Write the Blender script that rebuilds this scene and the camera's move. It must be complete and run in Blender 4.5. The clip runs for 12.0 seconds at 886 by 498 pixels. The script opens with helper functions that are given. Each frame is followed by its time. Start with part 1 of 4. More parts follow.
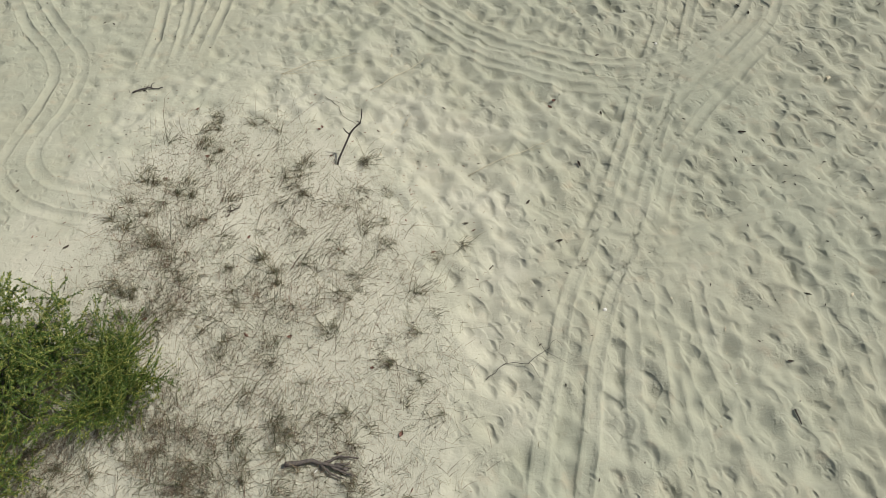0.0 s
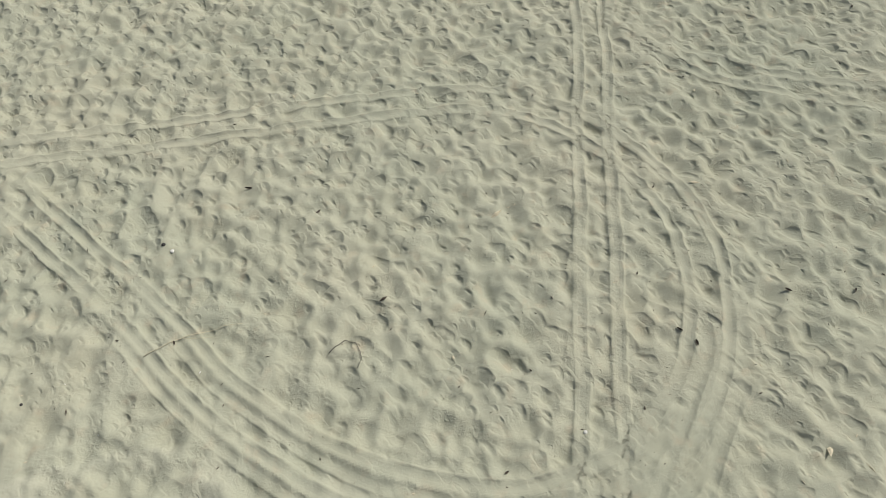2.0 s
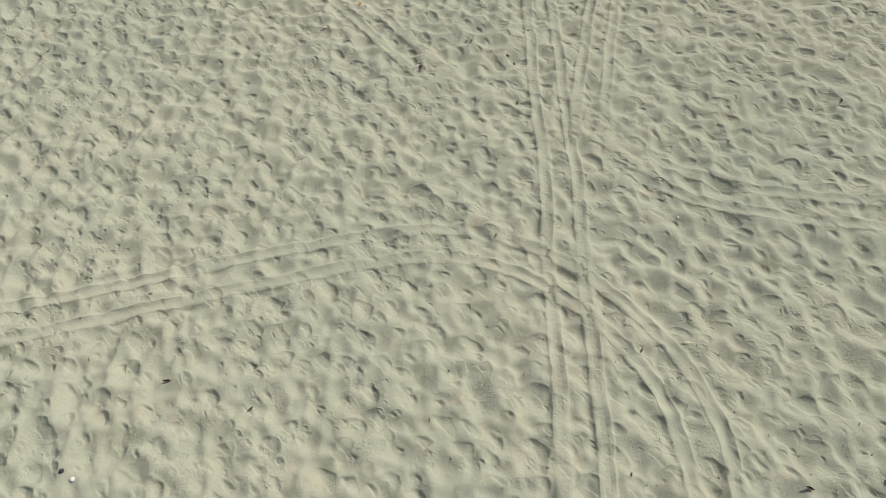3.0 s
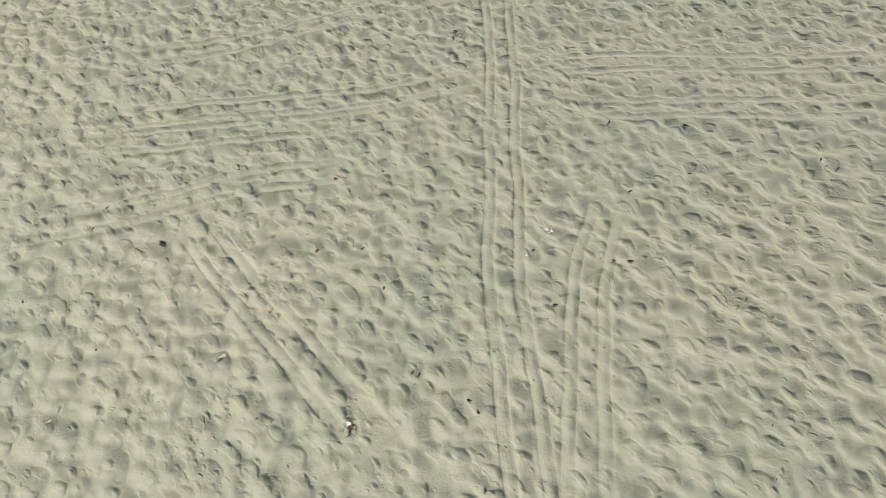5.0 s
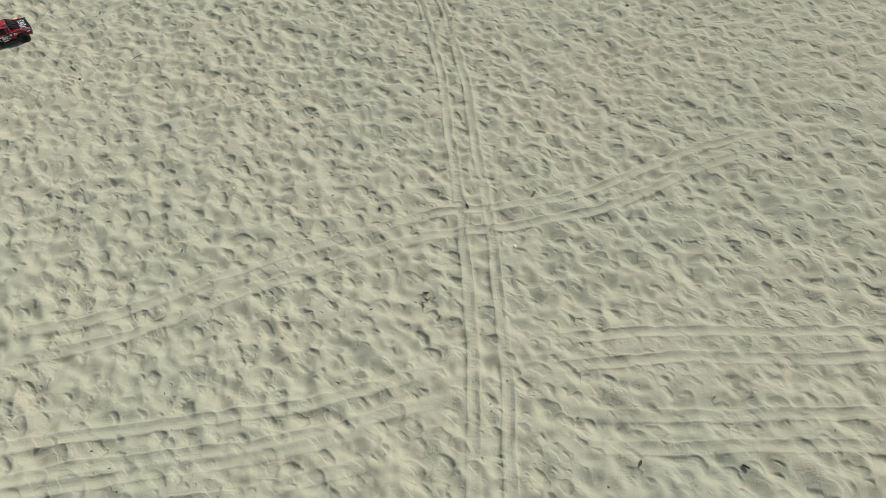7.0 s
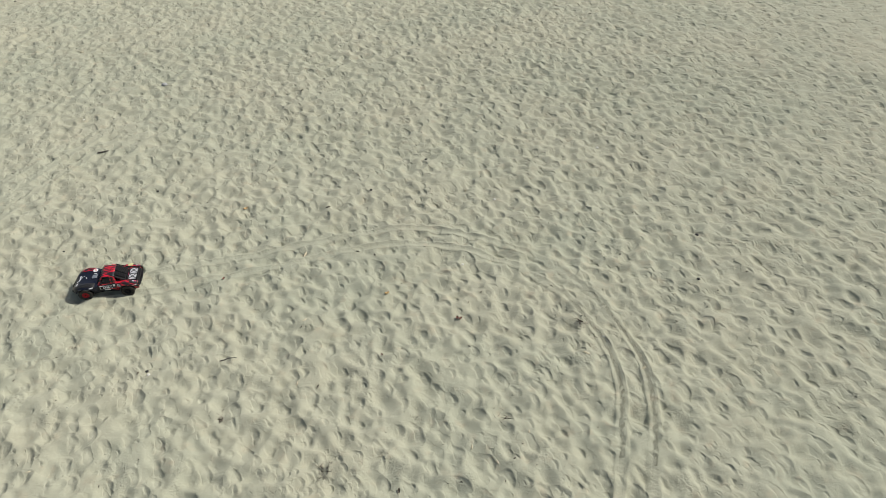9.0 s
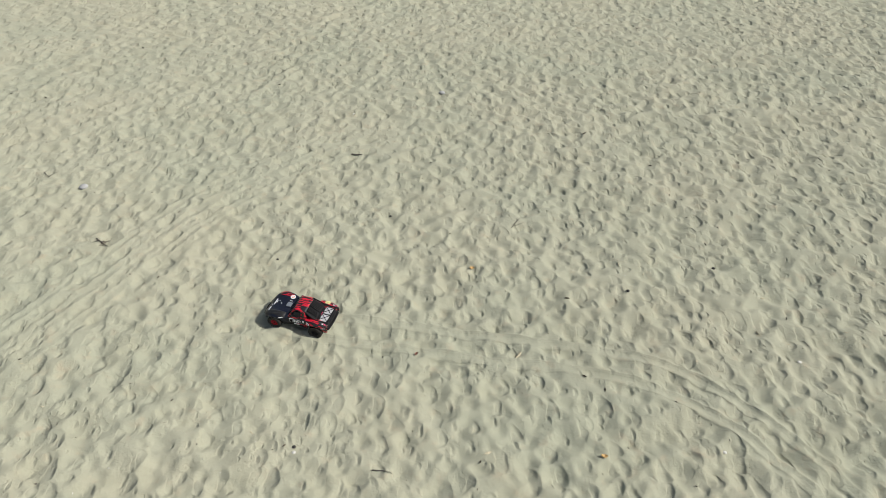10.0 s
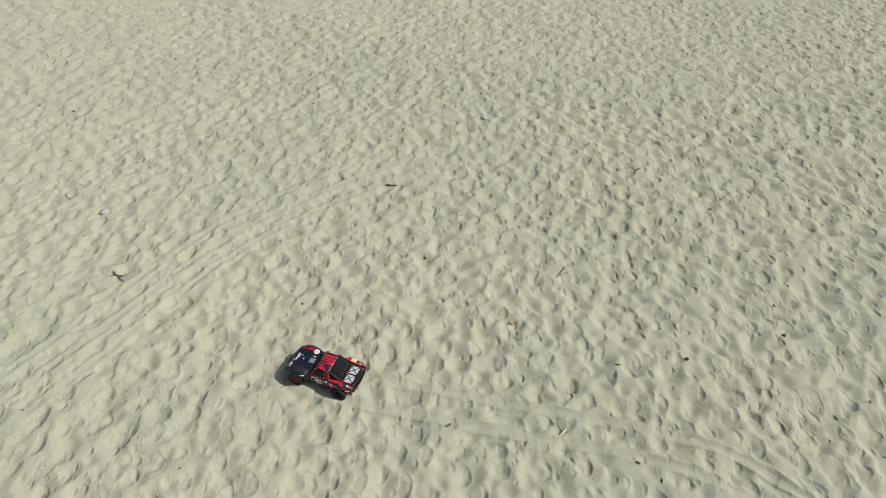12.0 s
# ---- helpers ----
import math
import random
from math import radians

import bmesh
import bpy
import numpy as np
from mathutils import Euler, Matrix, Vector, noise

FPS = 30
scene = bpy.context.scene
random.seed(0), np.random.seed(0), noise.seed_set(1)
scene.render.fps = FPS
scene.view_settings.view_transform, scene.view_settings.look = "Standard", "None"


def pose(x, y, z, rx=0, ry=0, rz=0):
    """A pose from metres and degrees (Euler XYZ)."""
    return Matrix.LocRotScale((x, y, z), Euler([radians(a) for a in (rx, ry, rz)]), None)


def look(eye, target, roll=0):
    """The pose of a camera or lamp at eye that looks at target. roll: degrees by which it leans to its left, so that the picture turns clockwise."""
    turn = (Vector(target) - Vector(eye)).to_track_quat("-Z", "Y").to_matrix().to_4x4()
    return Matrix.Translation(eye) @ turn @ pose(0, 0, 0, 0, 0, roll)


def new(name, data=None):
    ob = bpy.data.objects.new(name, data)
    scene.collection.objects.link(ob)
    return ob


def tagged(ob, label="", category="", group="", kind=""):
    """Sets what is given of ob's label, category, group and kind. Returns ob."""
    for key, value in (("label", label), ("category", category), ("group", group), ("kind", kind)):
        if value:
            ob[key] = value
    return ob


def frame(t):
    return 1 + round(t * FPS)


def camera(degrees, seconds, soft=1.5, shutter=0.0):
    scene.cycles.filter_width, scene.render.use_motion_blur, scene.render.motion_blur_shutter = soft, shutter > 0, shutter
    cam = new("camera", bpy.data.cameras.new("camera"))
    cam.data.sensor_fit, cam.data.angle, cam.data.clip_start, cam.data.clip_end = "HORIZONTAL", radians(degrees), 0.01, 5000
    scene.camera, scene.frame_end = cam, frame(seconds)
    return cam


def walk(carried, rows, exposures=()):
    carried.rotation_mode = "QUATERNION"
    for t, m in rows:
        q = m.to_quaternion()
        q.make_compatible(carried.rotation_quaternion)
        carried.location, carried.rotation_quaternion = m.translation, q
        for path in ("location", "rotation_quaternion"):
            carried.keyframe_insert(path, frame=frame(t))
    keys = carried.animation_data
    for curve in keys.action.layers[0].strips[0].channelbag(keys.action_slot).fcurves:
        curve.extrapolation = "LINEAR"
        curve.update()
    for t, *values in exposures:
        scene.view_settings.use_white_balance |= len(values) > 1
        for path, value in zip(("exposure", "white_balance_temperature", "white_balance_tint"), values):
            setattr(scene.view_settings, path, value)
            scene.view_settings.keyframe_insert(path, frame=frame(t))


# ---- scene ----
cam = camera(71.3, 12.0, soft=0.65)
PATH = [
    (0, (0.024, -0.233, 4.49), (0.023, 0.735, 2.74), -0.7),
    (0.5, (0.187, 1.023, 4.446), (0.266, 1.999, 2.702), 0.0),
    (1, (0.427, 2.107, 4.407), (0.581, 3.085, 2.669), 0.5),
    (1.5, (0.693, 2.989, 4.372), (0.894, 3.975, 2.643), 0.5),
    (2, (0.97, 3.764, 4.359), (1.208, 4.755, 2.638), 0.3),
    (2.5, (1.25, 4.524, 4.36), (1.525, 5.515, 2.645), 0.2),
    (3, (1.577, 5.257, 4.355), (1.885, 6.256, 2.65), -0.2),
    (3.2, (1.707, 5.543, 4.339), (2.031, 6.551, 2.642), -0.3),
    (4.8, (2.78, 8.13, 4.484), (3.197, 9.195, 2.843), 0.6),
    (5, (2.923, 8.453, 4.487), (3.348, 9.53, 2.856), 0.6),
    (5.5, (3.269, 9.269, 4.508), (3.714, 10.351, 2.886), 0.8),
    (6, (3.633, 10.074, 4.543), (4.092, 11.157, 2.925), 0.8),
    (6.5, (3.949, 10.867, 4.552), (4.439, 11.954, 2.946), 1.7),
    (7, (4.326, 11.719, 4.65), (4.837, 12.831, 3.069), 1.8),
    (7.5, (4.732, 12.622, 4.7), (5.311, 13.889, 3.265), 1.9),
    (7.7, (4.906, 12.995, 4.733), (5.507, 14.318, 3.359), 1.9),
    (9.3, (5.489, 16.129, 4.373), (5.257, 17.678, 3.129), 3.6),
    (9.5, (5.39, 16.529, 4.279), (4.971, 18.031, 3.026), 3.6),
    (10, (5.003, 17.451, 4.206), (4.315, 18.835, 2.937), 3.8),
    (10.5, (4.652, 18.074, 4.25), (3.881, 19.411, 2.978), 3.7),
    (11, (4.538, 18.195, 4.23), (3.765, 19.533, 2.96), 3.7),
    (11.5, (4.52, 18.132, 4.219), (3.749, 19.47, 2.947), 3.8),
    (12, (4.526, 18.071, 4.225), (3.758, 19.407, 2.95), 3.9),
]
walk(cam, [(t, look(eye, target, roll)) for t, eye, target, roll in PATH],
     exposures=((0, 0.02), (1, 0.01), (3, 0.07), (6, 0.12), (9.5, 0.15), (12, 0.16)))

# ---- world, sun ----
SUN_AZ, SUN_EL = 22.0, 47.0
world = bpy.data.worlds.new("sky")
scene.world = world
world.use_nodes = True
wn = world.node_tree
sky = wn.nodes.new("ShaderNodeTexSky")
sky.sky_type, sky.sun_disc = "NISHITA", False
sky.sun_elevation, sky.sun_rotation = radians(SUN_EL), radians(90 - SUN_AZ)
sky.dust_density, sky.air_density = 2.5, 1.0
haze = wn.nodes.new("ShaderNodeHueSaturation")
haze.inputs["Saturation"].default_value = 0.75
wn.links.new(sky.outputs[0], haze.inputs["Color"])
wn.links.new(haze.outputs[0], wn.nodes["Background"].inputs[0])
wn.nodes["Background"].inputs[1].default_value = 0.085
sun = new("sun", bpy.data.lights.new("sun", "SUN"))
sun.data.energy, sun.data.angle, sun.data.color = 3.6, radians(0.6), (1.0, 0.97, 0.92)
sa, se = radians(SUN_AZ), radians(SUN_EL)
sun.matrix_world = look((60 * math.cos(sa) * math.cos(se), 60 * math.sin(sa) * math.cos(se), 60 * math.sin(se)), (0, 0, 0))


# ---- materials ----
class Mat:
    """A small builder of node materials."""

    def __init__(self, name, colour=(0.5, 0.5, 0.5), rough=0.6, metal=0.0, spec=0.5):
        self.m = bpy.data.materials.new(name)
        self.m.use_nodes = True
        self.t = self.m.node_tree
        self.b = self.t.nodes["Principled BSDF"]
        self.b.inputs["Base Color"].default_value = (*colour, 1)
        self.b.inputs["Roughness"].default_value = rough
        self.b.inputs["Metallic"].default_value = metal
        self.b.inputs["Specular IOR Level"].default_value = spec
        self.coord = self.t.nodes.new("ShaderNodeTexCoord")

    def put(self, a, b):
        self.t.links.new(a, b)

    def noise(self, scale, detail=3.0, rough=0.55, source=None, distortion=0.0):
        n = self.t.nodes.new("ShaderNodeTexNoise")
        n.inputs["Scale"].default_value, n.inputs["Detail"].default_value = scale, detail
        n.inputs["Roughness"].default_value, n.inputs["Distortion"].default_value = rough, distortion
        self.put(source or self.coord.outputs["Object"], n.inputs["Vector"])
        return n.outputs["Fac"]

    def mapped(self, scale=(1, 1, 1), rot=(0, 0, 0), loc=(0, 0, 0)):
        n = self.t.nodes.new("ShaderNodeMapping")
        n.inputs["Scale"].default_value = scale
        n.inputs["Rotation"].default_value = [radians(a) for a in rot]
        n.inputs["Location"].default_value = loc
        self.put(self.coord.outputs["Object"], n.inputs["Vector"])
        return n.outputs["Vector"]

    def ramp(self, fac, stops, constant=False):
        n = self.t.nodes.new("ShaderNodeValToRGB")
        n.color_ramp.interpolation = "CONSTANT" if constant else "LINEAR"
        el = n.color_ramp.elements
        while len(el) < len(stops):
            el.new(0.5)
        for e, (p, c) in zip(el, stops):
            e.position, e.color = p, (*c, 1) if len(c) == 3 else c
        self.put(fac, n.inputs[0])
        return n.outputs["Color"]

    def mix(self, fac, a, b, kind="MIX"):
        n = self.t.nodes.new("ShaderNodeMix")
        n.data_type, n.blend_type = "RGBA", kind
        for s, v in ((0, fac), (6, a), (7, b)):
            if isinstance(v, (int, float)):
                n.inputs[s].default_value = v
            elif isinstance(v, tuple):
                n.inputs[s].default_value = (*v, 1)
            else:
                self.put(v, n.inputs[s])
        return n.outputs[2]

    def calc(self, op, a, b=0.0, soft=0.0):
        n = self.t.nodes.new("ShaderNodeMath")
        n.operation = op
        n.inputs[2].default_value = soft
        for s, v in ((0, a), (1, b)):
            if isinstance(v, (int, float)):
                n.inputs[s].default_value = v
            else:
                self.put(v, n.inputs[s])
        return n.outputs[0]

    def attr(self, name):
        n = self.t.nodes.new("ShaderNodeAttribute")
        n.attribute_name = name
        return n.outputs["Fac"]

    def rand(self):
        return self.t.nodes.new("ShaderNodeObjectInfo").outputs["Random"]

    def island(self):
        return self.t.nodes.new("ShaderNodeNewGeometry").outputs["Random Per Island"]

    def base(self, c):
        self.put(c, self.b.inputs["Base Color"])
        return self

    def rough(self, r):
        self.put(r, self.b.inputs["Roughness"])
        return self

    def bump(self, height, strength=0.5, dist=0.01):
        n = self.t.nodes.new("ShaderNodeBump")
        n.inputs["Strength"].default_value, n.inputs["Distance"].default_value = strength, dist
        self.put(height, n.inputs["Height"])
        if self.b.inputs["Normal"].is_linked:
            self.put(self.b.inputs["Normal"].links[0].from_socket, n.inputs["Normal"])
        self.put(n.outputs[0], self.b.inputs["Normal"])
        return self


def sand_material():
    k = Mat("dry_beach_sand", rough=0.95, spec=0.15)
    k.b.inputs["Diffuse Roughness"].default_value = 0.2
    place = k.coord.outputs["Object"]
    wide = k.noise(0.45, 4, 0.6)
    warm = k.noise(2.3, 4, 0.6)
    tint = k.noise(7.0, 3, 0.6)
    grain = k.noise(420, 2, 0.7)
    fleck = k.noise(95, 2, 0.5)
    c = k.ramp(wide, [(0.36, (0.386, 0.402, 0.302)), (0.50, (0.414, 0.420, 0.315)), (0.66, (0.438, 0.432, 0.322))])
    c = k.mix(k.ramp(warm, [(0.45, (0, 0, 0)), (0.75, (0.5, 0.5, 0.5))]), c, (0.385, 0.375, 0.265))
    c = k.mix(k.ramp(tint, [(0.30, (0.5, 0.5, 0.5)), (0.45, (0, 0, 0))]), c, (0.375, 0.388, 0.295))
    c = k.mix(k.ramp(tint, [(0.58, (0, 0, 0)), (0.75, (0.7, 0.7, 0.7))]), c, (0.455, 0.402, 0.285))
    c = k.mix(k.ramp(grain, [(0.30, (0.5, 0.5, 0.5)), (0.7, (0, 0, 0))]), c, (0.27, 0.25, 0.18))
    c = k.mix(k.ramp(fleck, [(0.68, (0, 0, 0)), (0.75, (0.6, 0.6, 0.6))]), c, (0.20, 0.17, 0.12))
    c = k.mix(k.attr("clean"), c, (0.535, 0.515, 0.405))
    # much darker colour over one far patch of the ground
    c = k.mix(k.attr("dark_patch"), c, (0.11, 0.115, 0.085))
    k.base(c)

    def vec(op, a, b):
        n = k.t.nodes.new("ShaderNodeVectorMath")
        n.operation = op
        for slot, v in ((0, a), (1, b)):
            if isinstance(v, tuple):
                n.inputs[slot].default_value = v
            else:
                k.put(v, n.inputs[slot])
        return n.outputs["Value"] if op in ("DOT_PRODUCT", "LENGTH") else n.outputs["Vector"]

    def clamp(v):
        return k.calc("MINIMUM", k.calc("MAXIMUM", v, 0.0), 1.0)

    def warped(scale, size):
        n = k.t.nodes.new("ShaderNodeTexNoise")
        n.inputs["Scale"].default_value, n.inputs["Detail"].default_value = scale, 2.0
        k.put(place, n.inputs["Vector"])
        flat = vec("MULTIPLY", vec("SUBTRACT", n.outputs["Color"], (0.5, 0.5, 0.5)), (size, size, 0.0))
        return vec("MULTIPLY", vec("ADD", place, flat), (1, 1, 0))

    def hollows(at, per_metre, least, most, deep, turn, stretch, rim=0.0):
        """Small trodden hollows with a sharp lip: steep on one side, drifted full on the other. Heights in metres."""
        m = k.t.nodes.new("ShaderNodeMapping")
        m.vector_type = "TEXTURE"
        m.inputs["Rotation"].default_value = (0, 0, radians(turn))
        m.inputs["Scale"].default_value = (stretch, 1, 1)
        k.put(at, m.inputs["Vector"])
        v = k.t.nodes.new("ShaderNodeTexVoronoi")
        v.voronoi_dimensions = "2D"
        v.inputs["Scale"].default_value, v.inputs["Randomness"].default_value = per_metre, 1.0
        k.put(m.outputs["Vector"], v.inputs["Vector"])
        d = k.calc("DIVIDE", v.outputs["Distance"], per_metre)
        away = vec("SUBTRACT", m.outputs["Vector"], v.outputs["Position"])
        a = radians(22 - turn)
        side = k.calc("DIVIDE", vec("DOT_PRODUCT", away, (math.cos(a), math.sin(a), 0)), k.calc("ADD", d, 0.004))
        side = k.calc("SMOOTH_MAX", k.calc("SMOOTH_MIN", k.calc("MULTIPLY", side, 2.0), 1.0, 0.4), -1.0, 0.4)
        chance = k.t.nodes.new("ShaderNodeSeparateColor")
        k.put(v.outputs["Color"], chance.inputs[0])
        grow = k.calc("ADD", k.calc("MULTIPLY", chance.outputs[0], most - least), least)
        slope = k.calc("ADD", k.calc("MULTIPLY", side, 0.195), 0.24)
        inward = k.calc("SUBTRACT", grow, d)
        pit = k.calc("MULTIPLY", k.calc("SMOOTH_MAX", inward, 0.0, 0.06 * most), slope)
        pit = k.calc("SMOOTH_MIN", pit, deep, 0.3 * deep)
        if not rim:
            return k.calc("MULTIPLY", pit, -1.0)
        q = clamp(k.calc("SUBTRACT", 1.0, k.calc("DIVIDE", k.calc("ABSOLUTE", k.calc("ADD", inward, 0.04 * most)), 0.24 * most)))
        q = k.calc("MULTIPLY", k.calc("MULTIPLY", q, q), k.calc("SUBTRACT", 3.0, k.calc("MULTIPLY", q, 2.0)))
        lip = k.calc("MULTIPLY", q, k.calc("MULTIPLY", k.calc("ADD", side, 1.0), rim))
        return k.calc("SUBTRACT", lip, pit)

    trod = k.attr("trod")
    patch = clamp(k.calc("MULTIPLY", k.calc("SUBTRACT", k.noise(1.5, 3, 0.6), 0.47), 7.0))
    small = hollows(warped(18.0, 0.032), 13.0, -0.02, 0.045, 0.012, -50, 1.3, 0.0012)
    height = k.calc("MULTIPLY", k.calc("MULTIPLY", small, patch), k.calc("ADD", k.calc("MULTIPLY", trod, 0.5), 0.5))
    crumb = clamp(k.calc("MULTIPLY", k.calc("SUBTRACT", k.noise(2.6, 3, 0.6), 0.50), 7.0))
    clod = k.calc("MAXIMUM", k.calc("SUBTRACT", k.noise(42, 2, 0.5), 0.52), 0.0)
    height = k.calc("ADD", height, k.calc("MULTIPLY", k.calc("MULTIPLY", clod, crumb), 0.018))
    edge = hollows(warped(6.0, 0.09), 6.0, 0.02, 0.12, 0.016, -55, 1.3, 0.0025)
    height = k.calc("ADD", height, k.calc("MULTIPLY", edge, k.calc("MULTIPLY", trod, 0.8)))
    height = k.calc("ADD", height, k.calc("MULTIPLY", k.noise(18, 5, 0.68, None, 0.6), 0.0095))
    height = k.calc("ADD", height, k.calc("MULTIPLY", grain, 0.0008))
    # sharp sides, thrown-up edges and tread marks of the tyre ruts
    w, near, deep = 0.031, k.attr("rut_away"), k.attr("rut_deep")
    deep = k.calc("MULTIPLY", deep, k.calc("MAXIMUM", k.calc("SUBTRACT", k.calc("MULTIPLY", k.noise(2.2, 3, 0.65), 2.6), 0.35), 0.3))
    near = k.calc("ADD", near, k.calc("MULTIPLY", k.calc("SUBTRACT", k.noise(9.0, 2, 0.6), 0.5), 0.03))
    groove = clamp(k.calc("DIVIDE", k.calc("SUBTRACT", 1.45 * w, near), 0.85 * w))
    berm = clamp(k.calc("SUBTRACT", 1.0, k.calc("DIVIDE", k.calc("ABSOLUTE", k.calc("SUBTRACT", near, 1.8 * w)), 0.5 * w)))
    height = k.calc("MULTIPLY", height, k.calc("SUBTRACT", 1.0, k.calc("MULTIPLY", clamp(k.calc("DIVIDE", k.calc("SUBTRACT", 2.1 * w, near), 1.0 * w)), k.calc("MINIMUM", k.calc("MULTIPLY", deep, 115.0), 0.75))))
    height = k.calc("ADD", height, k.calc("MULTIPLY", deep, k.calc("SUBTRACT", k.calc("MULTIPLY", berm, 0.9), groove)))
    tread = k.calc("GREATER_THAN", k.calc("SINE", k.calc("MULTIPLY", k.attr("along"), 2 * math.pi / 0.04)), 0.2)
    inside = clamp(k.calc("DIVIDE", k.calc("SUBTRACT", 1.0 * w, near), 0.3 * w))
    height = k.calc("ADD", height, k.calc("MULTIPLY", k.calc("MULTIPLY", tread, inside), k.calc("MULTIPLY", k.attr("rut_tread"), -0.0032)))
    k.bump(height, 1.0, 1.0)
    return k.m


SAND = sand_material()


def plain(name, colour, rough=0.6, metal=0.0, spread=0.18, scale=40.0, bump=0.25, dist=0.002, spec=0.5):
    k = Mat(name, colour, rough, metal, spec)
    n = k.noise(scale, 4, 0.6)
    lo, hi = tuple(c * (1 - spread) for c in colour), tuple(min(1, c * (1 + spread)) for c in colour)
    k.base(k.ramp(n, [(0.3, lo), (0.7, hi)]))
    k.bump(n, bump, dist)
    return k.m


def leafy(name, stops, rough=0.5, thin=0.0):
    k = Mat(name, rough=rough, spec=0.3)
    c = k.ramp(k.island(), stops)
    k.base(k.mix(k.ramp(k.noise(60, 2), [(0.35, (0.35, 0.35, 0.35)), (0.65, (0, 0, 0))]), c, tuple(v * 0.55 for v in stops[0][1])))
    if thin:
        glow = k.t.nodes.new("ShaderNodeBsdfTranslucent")
        both = k.t.nodes.new("ShaderNodeMixShader")
        both.inputs[0].default_value = thin
        k.put(c, glow.inputs["Color"])
        k.put(k.b.outputs[0], both.inputs[1])
        k.put(glow.outputs[0], both.inputs[2])
        k.put(both.outputs[0], k.t.nodes["Material Output"].inputs[0])
    return k.m


GRASS = leafy("dry_grass_blade", [(0.0, (0.06, 0.07, 0.032)), (0.3, (0.115, 0.118, 0.058)), (0.6, (0.17, 0.155, 0.09)), (0.8, (0.20, 0.145, 0.095)), (1.0, (0.36, 0.31, 0.20))], 0.7)
STRAW = leafy("straw", [(0.0, (0.115, 0.070, 0.048)), (0.4, (0.20, 0.130, 0.090)), (0.75, (0.27, 0.195, 0.13)), (1.0, (0.44, 0.37, 0.25))], 0.75)
LEAF = leafy("willow_leaf", [(0.0, (0.060, 0.115, 0.025)), (0.40, (0.120, 0.195, 0.042)), (0.70, (0.24, 0.295, 0.062)), (1.0, (0.46, 0.44, 0.11))], 0.42, 0.35)
TWIG = plain("grey_twig", (0.07, 0.06, 0.05), 0.85, spread=0.4, scale=90)
DRIFT = plain("driftwood", (0.10, 0.085, 0.072), 0.9, spread=0.4, scale=60)
PALE_REED = plain("pale_reed", (0.50, 0.44, 0.30), 0.8, spread=0.25, scale=70)
DARK_LEAF = plain("dark_dead_leaf", (0.075, 0.058, 0.04), 0.75, spread=0.4, scale=90)
RUST_LEAF = plain("rust_dead_leaf", (0.20, 0.10, 0.07), 0.7, spread=0.35, scale=90)
ORANGE_LEAF = plain("orange_leaf", (0.50, 0.33, 0.13), 0.6, spread=0.3, scale=90)
STONE = plain("grey_stone", (0.36, 0.36, 0.35), 0.7, spread=0.25, scale=50)
SHELL = plain("pale_shell", (0.62, 0.60, 0.54), 0.45, spread=0.15, scale=80)
COAL = plain("black_bit", (0.03, 0.028, 0.025), 0.8, spread=0.4, scale=120)

# ---- the lie of the sand ----
COEF = (-0.0034, 0.1642, 0.5291, 0.7006, -0.4451, -0.0072, 0.0885, -0.0896, -0.0350)


def lie(x, y):
    """The broad slope of the beach: a low dune behind, a shallow dip, level sand beyond."""
    x, y = np.clip(np.asarray(x, float), -6, 12), np.clip(np.asarray(y, float), -2, 30)
    dip, late, far = np.exp(-((y - 14) ** 2) / 60), np.exp(-((y - 21.5) ** 2) / 18), np.clip(y - 24, 0, 3) / 3
    return (COEF[0] + COEF[1] * 0.1 * x + COEF[2] * np.exp(-((x + 2.6) ** 2 / 9 + (y - 1.6) ** 2 / 5))
            + COEF[3] * np.exp(-np.maximum(y + 1, 0) / 2.5) + COEF[4] * dip + COEF[5] * dip * 0.1 * x
            + COEF[6] * far + COEF[7] * late + COEF[8] * late * 0.1 * x)


X0, X1, Y0, Y1, STEP = -10.0, 17.0, -2.0, 37.0, 0.02
GX, GY = np.arange(X0, X1, STEP), np.arange(Y0, Y1, STEP)
rng = np.random.default_rng(7)


def soft_noise(cell):
    """Smooth random swells of about that size, from -1 to 1, over the whole relief grid."""
    nx, ny = int((X1 - X0) / cell) + 4, int((Y1 - Y0) / cell) + 4
    g = rng.uniform(-1, 1, (nx, ny))
    fx, fy = (GX - X0) / cell + 1, (GY - Y0) / cell + 1
    ix, iy = fx.astype(int), fy.astype(int)
    tx, ty = fx - ix, fy - iy
    tx, ty = tx * tx * (3 - 2 * tx), ty * ty * (3 - 2 * ty)
    a = g[ix][:, iy] * (1 - ty) + g[ix][:, iy + 1] * ty
    b = g[ix + 1][:, iy] * (1 - ty) + g[ix + 1][:, iy + 1] * ty
    return a * (1 - tx)[:, None] + b * tx[:, None]


def ellipse(cx, cy, rx, ry, turn=0.0, edge=0.5):
    """A mask that is 1 inside an ellipse and falls off softly past its edge."""
    c, s = math.cos(radians(turn)), math.sin(radians(turn))
    dx, dy = GX[:, None] - cx, GY[None, :] - cy
    r = np.sqrt(((dx * c + dy * s) / rx) ** 2 + ((dy * c - dx * s) / ry) ** 2)
    return np.clip((1 + edge - r) / edge, 0, 1)


